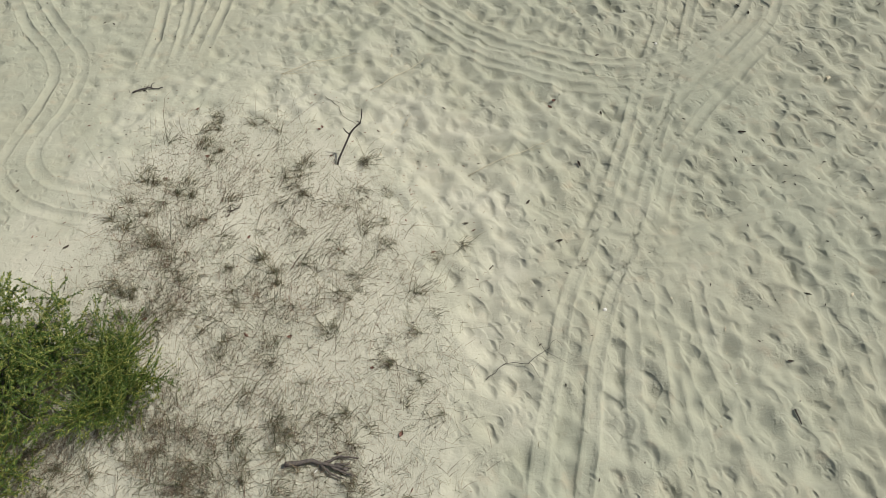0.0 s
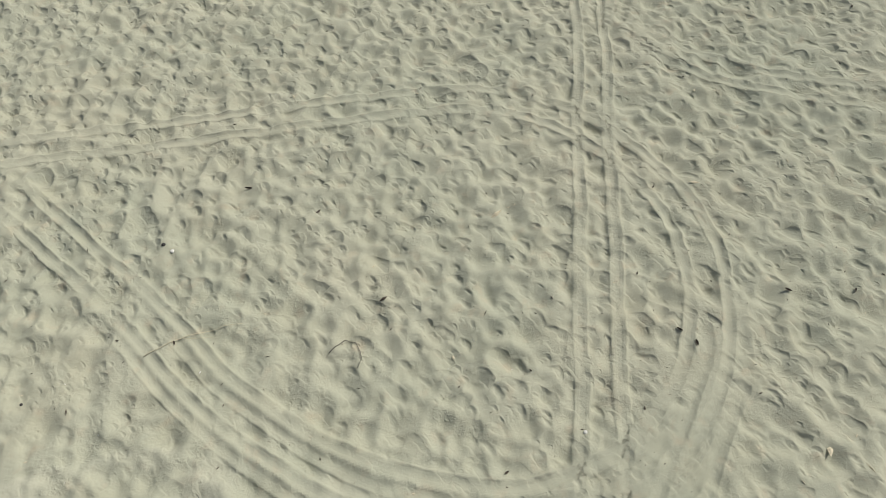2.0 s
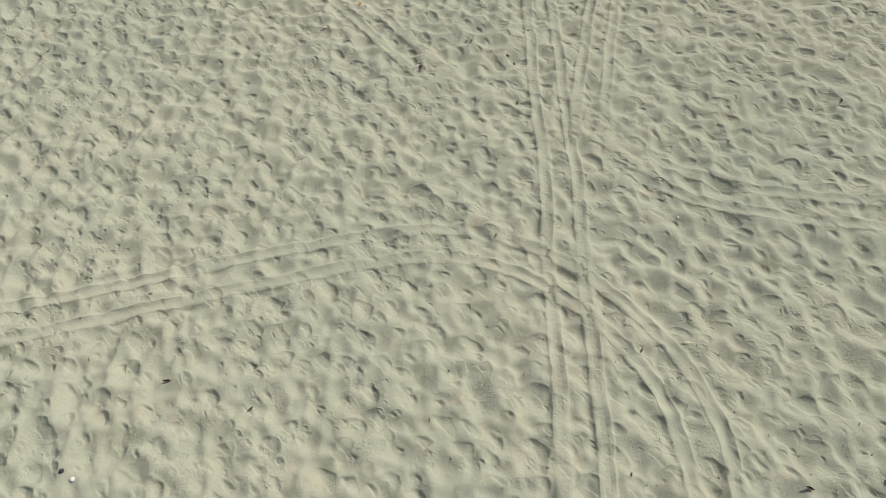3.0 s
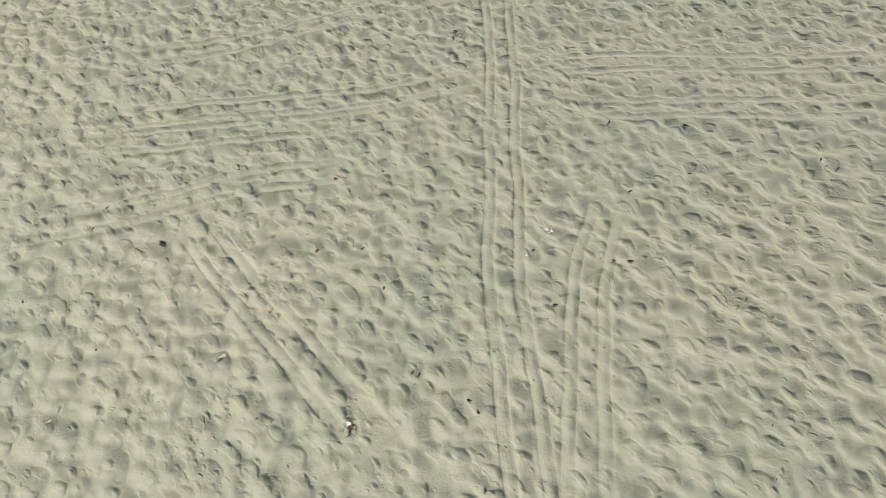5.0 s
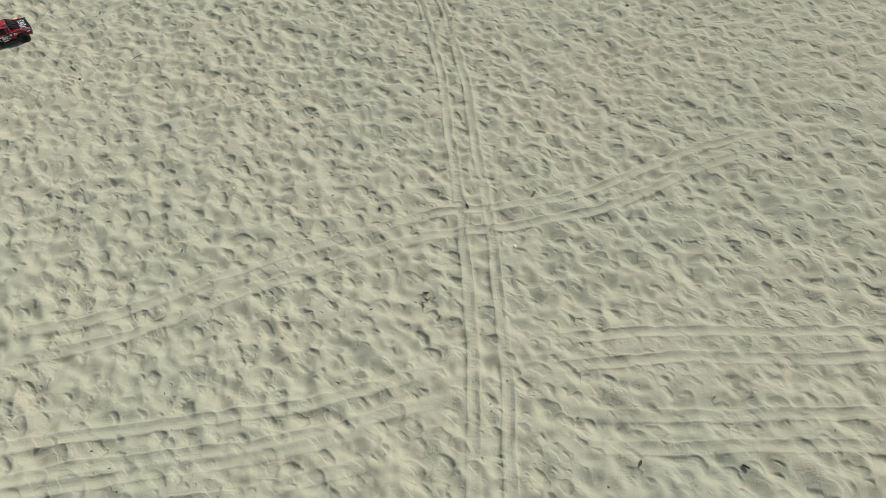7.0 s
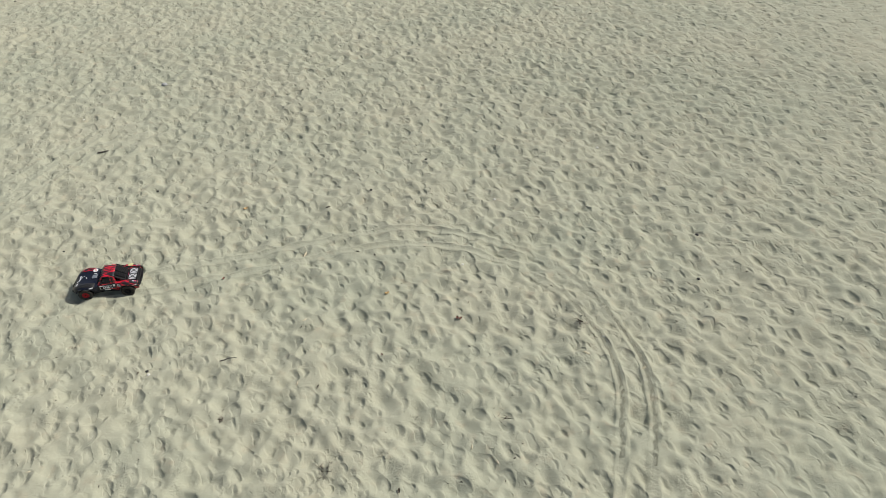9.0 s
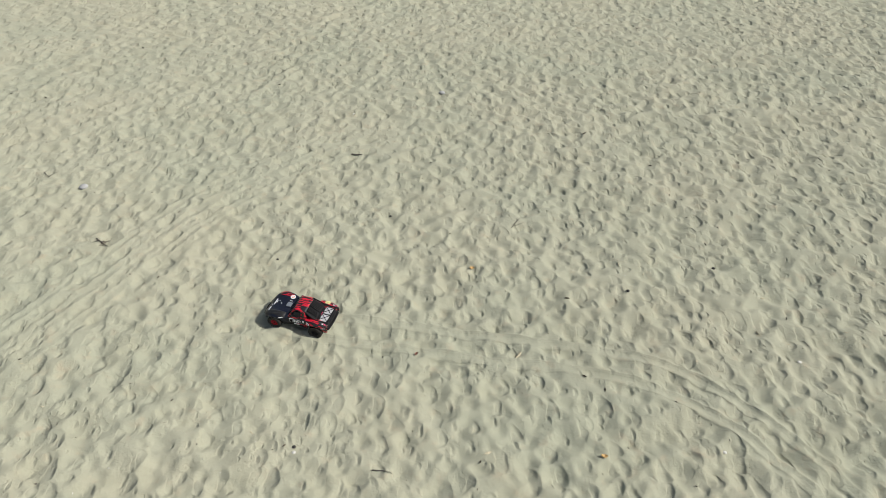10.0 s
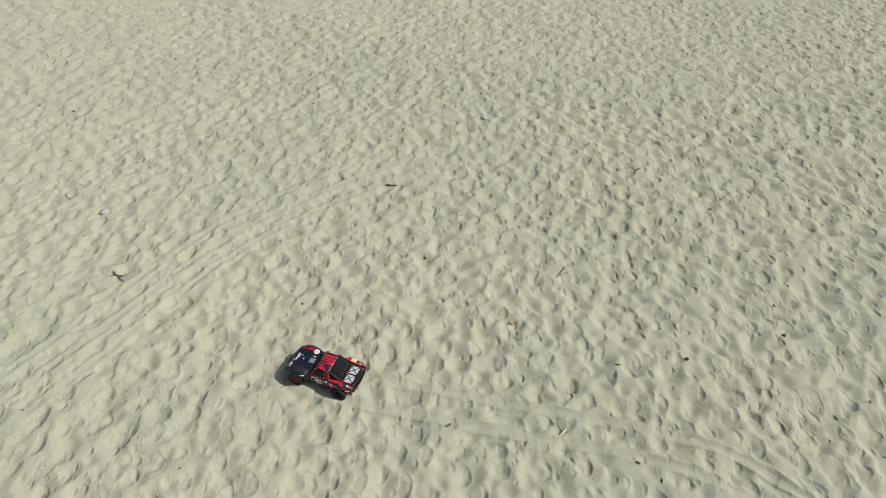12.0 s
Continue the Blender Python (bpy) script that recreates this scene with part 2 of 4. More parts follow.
dune = np.maximum(ellipse(-1.3, 1.3, 1.25, 2.0, 15, 0.25), ellipse(-2.2, 0.4, 1.5, 1.6, 0, 0.3))
calm = np.maximum.reduce([0.9 * dune, 0.5 * ellipse(2.75, 4.0, 0.35, 0.85, -20), 0.4 * ellipse(1.9, 2.1, 0.35, 0.25),
                          0.35 * ellipse(6.4, 12.2, 0.4, 0.3, 0, 1.0), 0.3 * ellipse(8.0, 13.0, 0.8, 0.3, -30, 1.0), 0.5 * ellipse(-3.3, 4.3, 1.3, 2.0, 0, 0.6)])


def drifts(turn, long, wide):
    """Ridges blown and trodden along one direction, from -1 to 1."""
    c, s = math.cos(radians(turn)), math.sin(radians(turn))
    n = 96
    g = rng.uniform(-1, 1, (n, n))
    gx, gy = GX[:, None], GY[None, :]
    bend = 0.35 * soft_noise(1.6)
    u, v = ((gx * c + gy * s) / long) % n, ((gy * c - gx * s + bend) / wide) % n
    iu, iv = u.astype(int), v.astype(int)
    tu, tv = u - iu, v - iv
    tu, tv = tu * tu * (3 - 2 * tu), tv * tv * (3 - 2 * tv)
    ju, jv = (iu + 1) % n, (iv + 1) % n
    return (g[iu, iv] * (1 - tu) + g[ju, iv] * tu) * (1 - tv) + (g[iu, jv] * (1 - tu) + g[ju, jv] * tu) * tv


AMOUNT = 1.0
LEE = (math.cos(radians(22)), math.sin(radians(22)))
lively = 1 - 0.8 * calm
bare = np.clip(0.6 * soft_noise(1.1) + 0.4 * soft_noise(0.5), 0, 0.7)
swell = (0.012 * soft_noise(0.9) + 0.004 * soft_noise(0.35)
         + 0.006 * drifts(-58, 0.6, 0.19) * np.clip(1.2 - (GY[None, :] - 6) / 14, 0.35, 1)) * lively
relief = swell.copy()


def press(count, long, wide, deep, rim):
    """Tread hollows into the sand: long, wide and deep give (from, to) for each hollow's half axes and depth.
    The sides lie at the angle of rest and the sand thrown out stands round the rim."""
    px, py = rng.uniform(X0 + 0.5, X1 - 0.5, count), rng.uniform(Y0 + 0.5, Y1 - 0.5, count)
    big = np.clip(np.exp(rng.normal(-0.08, 0.34, count)), 0.5, 1.9)
    la, wb, dp = big * rng.uniform(*long, count), big * rng.uniform(*wide, count), np.sqrt(big) * rng.uniform(*deep, count)
    turn = np.radians(-62 + 22 * np.clip((py - 9) / 6, 0, 1)) + rng.normal(0, 0.55, count)
    turn = np.where(rng.uniform(0, 1, count) < 0.25, rng.uniform(0, math.pi, count), turn)
    keep, bend = rng.uniform(0, 1, count), rng.uniform(-0.35, 0.35, count)
    push, steep = rng.uniform(-0.6, 0.6, count), rng.uniform(0.52, 0.68, count)
    for i in range(count):
        ix, iy = int((px[i] - X0) / STEP), int((py[i] - Y0) / STEP)
        soft = calm[ix, iy]
        if keep[i] < max(soft * 0.95, bare[ix, iy]):
            continue
        d = dp[i] * (1 - 0.5 * soft)
        n = int((la[i] + 3.2 * d + 0.04) / STEP) + 1
        x0, x1, y0, y1 = max(ix - n, 0), ix + n + 1, max(iy - n, 0), iy + n + 1
        dx, dy = GX[x0:x1, None] - px[i], GY[None, y0:y1] - py[i]
        c, s = math.cos(turn[i]), math.sin(turn[i])
        u, v = (dx * c + dy * s) / la[i], (dy * c - dx * s) / wb[i]
        v = v * (1 + 0.25 * u) + bend[i] * u * u
        far = np.hypot(dx, dy)
        r = np.sqrt(u * u + v * v) + 1e-6
        out = far * (1 - 1 / np.maximum(r, 1)) if r.max() > 1 else 0 * far
        inward = np.clip(1 - r, 0, 1)
        lee = (dx * LEE[0] + dy * LEE[1]) / (far + 0.01)
        old = relief[x0:x1, y0:y1]
        level = float(relief[min(ix, len(GX) - 1), min(iy, len(GY) - 1)]) * 0.6
        floor = level - d * (0.8 + 0.2 * np.minimum(1, 2 * inward)) + 0.10 * d * push[i] * u
        bowl = floor + out * (steep[i] - 0.04 * lee)
        lip = rim * d * np.exp(-((out - 1.7 * d) / (1.0 * d + 0.012)) ** 2) * (1 + push[i] * np.clip(u, -1.5, 1.5)) * (1 - np.clip(3 * inward, 0, 1))
        relief[x0:x1, y0:y1] = np.minimum(old + lip, bowl)


def trample(gap, reach, share=1.0):
    """Trodden all over: hollow beside hollow, each side at the angle of rest, with narrow crests where neighbours meet.
    reach: (from, to) along y. With a share below 1, that many smaller hollows lie over the ones already there."""
    nx, ny = int((X1 - X0) / gap), int((reach[1] - reach[0]) / gap)
    gx, gy = np.meshgrid(np.arange(nx), np.arange(ny), indexing="ij")
    px = (X0 + (gx + 0.5 + rng.uniform(-0.62, 0.62, gx.shape)) * gap).ravel()
    py = (reach[0] + (gy + 0.5 + rng.uniform(-0.62, 0.62, gx.shape)) * gap).ravel()
    n = len(px)
    turn = np.radians(-62 + 22 * np.clip((py - 9) / 6, 0, 1)) + rng.normal(0, 0.65, n)
    turn = np.where(rng.uniform(0, 1, n) < 0.3, rng.uniform(0, math.pi, n), turn)
    deep, steep = gap * np.clip(rng.normal(0.27, 0.09, n), 0.05, 0.42), rng.uniform(0.50, 0.68, n)
    long, round_off, bend = np.exp(rng.normal(0.28, 0.22, n)), rng.uniform(0.002, 0.012, n), rng.normal(0, 2.2, n)
    chance = rng.uniform(0, 1, n)
    for i in range(n):
        ix, iy = int((px[i] - X0) / STEP), int((py[i] - Y0) / STEP)
        if not (2 <= ix < len(GX) - 2 and 2 <= iy < len(GY) - 2) or chance[i] > share:
            continue
        d = deep[i] * (1 - 0.9 * calm[ix, iy]) * (1 - 0.4 * bare[ix, iy])
        k = int((d / 0.40 * long[i] + 0.03) / STEP) + 1
        x0, x1, y0, y1 = max(ix - k, 0), ix + k + 1, max(iy - k, 0), iy + k + 1
        dx, dy = GX[x0:x1, None] - px[i], GY[None, y0:y1] - py[i]
        c, s = math.cos(turn[i]), math.sin(turn[i])
        u, v = (dx * c + dy * s) / long[i], dy * c - dx * s
        v = v + bend[i] * u * u
        lee = (dx * LEE[0] + dy * LEE[1]) / (np.hypot(dx, dy) + 0.01)
        level = swell[ix, iy] if share == 1 else max(relief[ix, iy], swell[ix, iy] - 0.035)
        bowl = level - d + steep[i] * (1 - 0.16 * lee) * (np.sqrt(u * u + v * v + round_off[i] ** 2) - round_off[i])
        relief[x0:x1, y0:y1] = np.minimum(relief[x0:x1, y0:y1], bowl)


def settle(rounds, slope=0.7):
    """Let sand steeper than its angle of rest slide down."""
    top = slope * STEP
    for _ in range(rounds):
        for ax in (0, 1):
            d = np.diff(relief, axis=ax)
            m = 0.3 * np.sign(d) * np.clip(np.abs(d) - top, 0, None)
            if ax == 0:
                relief[:-1] += m
                relief[1:] -= m
            else:
                relief[:, :-1] += m
                relief[:, 1:] -= m


rut_away, rut_deep = np.full_like(relief, 0.3), np.zeros_like(relief)
rut_along, rut_tread = np.zeros_like(relief), np.zeros_like(relief)


def smooth_line(pts, gap=0.025):
    """A curve through the points, resampled evenly: places and headings."""
    p = np.array([pts[0], *pts, pts[-1]], float)
    out = []
    for i in range(1, len(p) - 2):
        t = np.linspace(0, 1, 40, endpoint=False)[:, None]
        a, b, c, d = p[i - 1], p[i], p[i + 1], p[i + 2]
        out.append(0.5 * (2 * b + (c - a) * t + (2 * a - 5 * b + 4 * c - d) * t ** 2 + (3 * b - a - 3 * c + d) * t ** 3))
    q = np.concatenate(out)
    s = np.concatenate([[0], np.cumsum(np.hypot(*np.diff(q, axis=0).T))])
    e = np.arange(0, s[-1], gap)
    q = np.stack([np.interp(e, s, q[:, 0]), np.interp(e, s, q[:, 1])], 1)
    h = np.gradient(q, axis=0)
    return q, h / np.linalg.norm(h, axis=1, keepdims=True), e


def drive(pts, deep=0.02, level=0.8, gauge=0.14, width=0.031, tread=0.0):
    """Lay the two ruts of a car along a line."""
    q, h, s = smooth_line(pts)
    near = np.full(relief.shape, 9.0)
    along = np.zeros_like(relief)
    n = int(0.24 / STEP)
    for side in (-1, 1):
        wob = 0.008 * np.sin(s * 3.1 + side) + 0.005 * np.sin(s * 7.7)
        r = q + side * (gauge + wob)[:, None] * np.stack([-h[:, 1], h[:, 0]], 1)
        for (x, y), a in zip(r, s):
            ix, iy = int((x - X0) / STEP), int((y - Y0) / STEP)
            if ix < n or iy < n or ix > len(GX) - n - 2 or iy > len(GY) - n - 2:
                continue
            w = (slice(ix - n, ix + n + 1), slice(iy - n, iy + n + 1))
            d = np.hypot(GX[w[0], None] - x, GY[None, w[1]] - y)
            m = d < near[w]
            near[w][m] = d[m]
            along[w][m] = a
    fade = np.clip(0.95 + 0.55 * soft_noise(0.45), 0.4, 1.3) * np.clip(along / 0.7, 0, 1) * np.clip((s[-1] - along) / 0.7, 0, 1)
    groove = -np.clip((1.25 * width - near) / (0.7 * width), 0, 1) + 0.45 * np.clip(1 - np.abs(near - 1.7 * width) / (0.6 * width), 0, 1)
    hold = 1 - level * np.exp(-(near / (2.1 * width)) ** 4)
    relief[:] = relief * hold + 0.9 * deep * fade * groove
    m = (near < rut_away) & (near < 0.16)
    rut_away[m], rut_along[m], rut_tread[m], rut_deep[m] = near[m], along[m], tread, ((0.40 + 0.1 * (tread > 0)) * deep * fade)[m]


trample(0.215, (Y0, 16.5))
trample(0.19, (16.3, Y1))
trample(0.12, (Y0, Y1), 0.42)
OLD_TRACKS = (
    ((-4.78, 5.98), (-4.36, 5.29), (-3.71, 4.43), (-3.56, 3.76), (-3.56, 3.28), (-3.5, 2.89), (-3.21, 2.56), (-2.9, 2.42), (-2.49, 2.33), (-2.1, 2.28)),
    ((-3.1, 7.76), (-2.54, 7.12), (-2.41, 6.51), (-2.44, 5.84), (-2.45, 5.17), (-2.5, 4.3)),
    ((-3.05, 7.11), (-2.91, 5.92), (-2.8, 4.92), (-2.75, 4.1)),
    ((1.02, 14.72), (2.04, 14.59), (3.08, 14.3), (4.17, 14.04), (5.33, 13.88)),
    ((1.02, 14.42), (2.51, 14.05), (3.53, 13.78), (4.62, 13.6)),
    ((0.6, 13.35), (1.78, 13.25), (2.62, 13.22), (3.64, 13.01)),
    ((6.2, 13.82), (6.75, 13.65), (7.49, 13.4), (8.33, 13.01), (9.24, 12.66), (10.4, 12.2)),
    ((6.13, 13.08), (6.77, 12.8), (7.42, 12.53), (8.58, 12.04), (9.8, 11.6)),
    ((4.11, 8.7), (4.6, 9.6), (4.95, 10.2), (5.45, 11.0), (6.1, 11.7)),
    ((0.65, 24.0), (0.17, 22.72), (-0.12, 21.74), (-0.16, 20.6), (-0.1, 19.41), (-0.08, 18.5)),
    ((0.4, 24.1), (-0.09, 22.8), (-0.37, 21.8), (-0.42, 20.6), (-0.36, 19.41), (-0.34, 18.4)),
    ((4.24, 8.58), (4.66, 7.99), (5.26, 7.51), (6.22, 7.04), (7.5, 6.6)),
    ((1.56, 1.78), (1.47, 1.09), (1.4, 0.52), (1.37, 0.0)),
)
START_TRACKS = (
    ((3.6, 5.6), (3.45, 4.93), (2.96, 4.37), (2.45, 3.82), (2.13, 3.42), (1.83, 2.86), (1.6, 2.2)),
    ((5.2, 4.4), (3.98, 3.39), (3.37, 2.92), (2.9, 2.55), (2.2, 2.0)),
    ((1.78, 2.3), (1.78, 1.89), (1.77, 1.31), (1.81, 0.93), (1.84, 0.1)),
    ((2.95, 2.9), (2.96, 2.33), (2.96, 1.79), (2.91, 1.14), (2.86, 0.4)),
    ((0.2, 1.85), (0.72, 2.01), (1.18, 2.11), (1.84, 2.05), (2.5, 2.27), (3.11, 2.44), (4.2, 2.7)),
)
for line in OLD_TRACKS:
    drive(line, 0.006 if line[0][1] > 22 else 0.009, 0.5)
press(2500, (0.025, 0.07), (0.015, 0.03), (0.024, 0.045), 0.20)
press(4500, (0.008, 0.025), (0.006, 0.014), (0.006, 0.014), 0.4)
settle(1)
drive(((1.8, 15.76), (2.77, 15.61), (3.82, 15.65), (4.97, 15.66), (5.87, 15.6), (6.76, 15.4), (7.7, 15.22), (8.46, 15.27), (9.27, 15.32), (10.38, 15.17)), 0.012, 0.7)
drive(((1.89, 13.15), (2.25, 12.09), (2.57, 11.26), (2.81, 10.63), (3.03, 10.07)), 0.010, 0.6)
DONUT = ((-2.24, 8.01), (-1.7, 7.35), (-1.13, 6.62), (-0.72, 6.07), (-0.37, 5.56), (0.03, 5.11), (0.4, 4.77), (0.77, 4.54), (1.32, 4.29), (1.89, 4.19), (2.42, 4.28),
         (2.91, 4.56), (3.29, 4.95), (3.57, 5.48), (3.69, 6.09), (3.57, 6.71), (3.29, 7.3), (2.85, 7.76), (2.27, 8.03), (1.41, 8.18), (0.26, 8.26), (-0.87, 8.34), (-1.98, 8.44), (-2.6, 8.5))
drive([(1.1 + 1.05 * (x - 1.1), 6.3 + 1.07 * (y - 6.3)) for x, y in DONUT[2:13]], 0.010, 0.5, gauge=0.15)
drive(DONUT, 0.013, 0.75, gauge=0.15)
for line in OLD_TRACKS:
    drive(line, 0.005 if line[0][1] > 22 else 0.007, 0.35)
for line in START_TRACKS:
    drive(line, 0.007, 0.4)
for line in OLD_TRACKS[:3]:
    drive(line, 0.013, 0.7, gauge=0.13)
press(1600, (0.03, 0.07), (0.015, 0.03), (0.022, 0.042), 0.26)
CAR_PATH = ((0.66, -0.3), (0.72, 0.28), (0.83, 0.75), (0.98, 1.3), (1.16, 1.77), (1.31, 2.06), (1.8, 3.26), (2.16, 4.17), (2.46, 4.95), (2.92, 6.24), (3.37, 7.51), (3.71, 8.44), (4.14, 9.78), (4.39, 10.53), (4.64, 11.23), (5.08, 12.2), (5.32, 12.79), (5.68, 13.57), (5.97, 14.27), (6.31, 15.14), (6.69, 16.3), (7.09, 17.52), (7.26, 18.16), (7.40, 18.7),
            (7.53, 19.3), (7.54, 19.79), (7.44, 20.21), (7.22, 20.73), (6.81, 21.18), (6.41, 21.44), (5.83, 21.66), (5.2, 21.72), (4.4, 21.52), (3.4, 21.14), (2.6, 20.84), (2.1, 20.66), (1.7, 20.58))
drive(CAR_PATH[:28], 0.0085, 0.7, gauge=0.146, width=0.029, tread=0.8)
drive(CAR_PATH[23:], 0.010, 0.6, gauge=0.146, width=0.029, tread=0.8)
quiet = 1 - 0.2 / (1 + np.exp((GX[:, None] - 1.6 - 0.25 * (GY[None, :] - 22)) / 0.8)) * np.clip((GY[None, :] - 17.5) / 2, 0, 1)
relief *= AMOUNT * quiet
clean = np.clip(np.maximum(dune, 0.6 * ellipse(-1.2, 2.0, 1.7, 2.0, 0, 0.35)) * 0.7 + 0.25 * soft_noise(0.3), 0, 0.8) * (ellipse(-1.2, 1.6, 2.3, 2.6, 0, 0.4) > 0)
trod = (1 - np.clip(1.1 * calm, 0, 0.95)) * quiet * (1 - 0.45 * ellipse(-1.0, 4.3, 2.0, 1.5, 0, 0.5))
# a soft ellipse at the far right, broken by noise, where the sand is coloured darker
dark_patch = np.clip(ellipse(12.1, 33.3, 1.9, 1.2, 20, 0.8) * 1.1 + 0.5 * soft_noise(1.1) - 0.35, 0, 0.85) * (ellipse(12.1, 33.0, 4.0, 3.0, 0, 0.6) > 0)


def sample(field, x, y):
    fx, fy = np.clip((np.asarray(x, float) - X0) / STEP, 0, len(GX) - 1.001), np.clip((np.asarray(y, float) - Y0) / STEP, 0, len(GY) - 1.001)
    ix, iy = fx.astype(int), fy.astype(int)
    tx, ty = fx - ix, fy - iy
    return (field[ix, iy] * (1 - tx) * (1 - ty) + field[ix + 1, iy] * tx * (1 - ty) + field[ix, iy + 1] * (1 - tx) * ty + field[ix + 1, iy + 1] * tx * ty)


EDGE = np.clip(np.minimum.reduce([GX[:, None] - X0 + 0 * GY[None, :], X1 - GX[:, None] + 0 * GY[None, :], GY[None, :] - Y0 + 0 * GX[:, None], Y1 - GY[None, :] + 0 * GX[:, None]]) / 1.0, 0, 1)
relief *= EDGE


def ground_z(x, y):
    return float(lie(x, y) + sample(relief, x, y))


def build_ground():
    def spaced(*runs):
        return np.unique(np.round(np.concatenate([np.arange(a, b, s) for a, b, s in runs]), 4))

    xs = spaced((-400, -60, 40), (-60, -18, 3), (-18, -10, 0.4), (-10, -6, 0.08), (-6, -3, 0.045), (-3, 8.4, 0.0215), (8.4, 11, 0.032), (11, 14, 0.05), (14, 17, 0.1), (17, 25, 0.4), (25, 60, 3), (60, 401, 40))
    ys = spaced((-400, -60, 40), (-60, -10, 3), (-10, -2, 0.4), (-2, 0, 0.06), (0, 22.5, 0.0215), (22.5, 27, 0.03), (27, 37, 0.05), (37, 45, 0.4), (45, 90, 3), (90, 501, 40))
    gx, gy = np.meshgrid(xs, ys, indexing="ij")
    z = lie(gx, gy) + sample(relief, gx, gy)
    nx, ny = gx.shape
    v = np.stack([gx, gy, z], -1).reshape(-1, 3).astype(np.float32)
    i = (np.arange(nx - 1)[:, None] * ny + np.arange(ny - 1)[None, :]).reshape(-1)
    f = np.stack([i, i + ny, i + ny + 1, i + 1], 1).astype(np.int32)
    me = bpy.data.meshes.new("ground")
    me.vertices.add(len(v))
    me.vertices.foreach_set("co", v.reshape(-1))
    me.loops.add(f.size)
    me.loops.foreach_set("vertex_index", f.reshape(-1))
    me.polygons.add(len(f))
    me.polygons.foreach_set("loop_start", np.arange(0, f.size, 4, dtype=np.int32))
    me.polygons.foreach_set("use_smooth", np.ones(len(f), bool))
    me.update(calc_edges=True)
    for name, field in (("dark_patch", dark_patch), ("rut_away", rut_away), ("rut_deep", rut_deep), ("rut_tread", rut_tread), ("along", rut_along), ("trod", trod), ("clean", clean)):
        a = me.attributes.new(name, "FLOAT", "POINT")
        a.data.foreach_set("value", sample(field, gx, gy).reshape(-1).astype(np.float32))
    me.materials.append(SAND)
    return tagged(new("ground", me), "pale dry beach sand, trodden and crossed by tyre ruts", "sand", kind="structure")


build_ground()


# ---- builders ----
def mesh_from(name, verts, faces, smooth=False):
    me = bpy.data.meshes.new(name)
    me.from_pydata([tuple(v) for v in verts], [], faces)
    if smooth:
        me.polygons.foreach_set("use_smooth", np.ones(len(faces), bool))
    me.update()
    return me


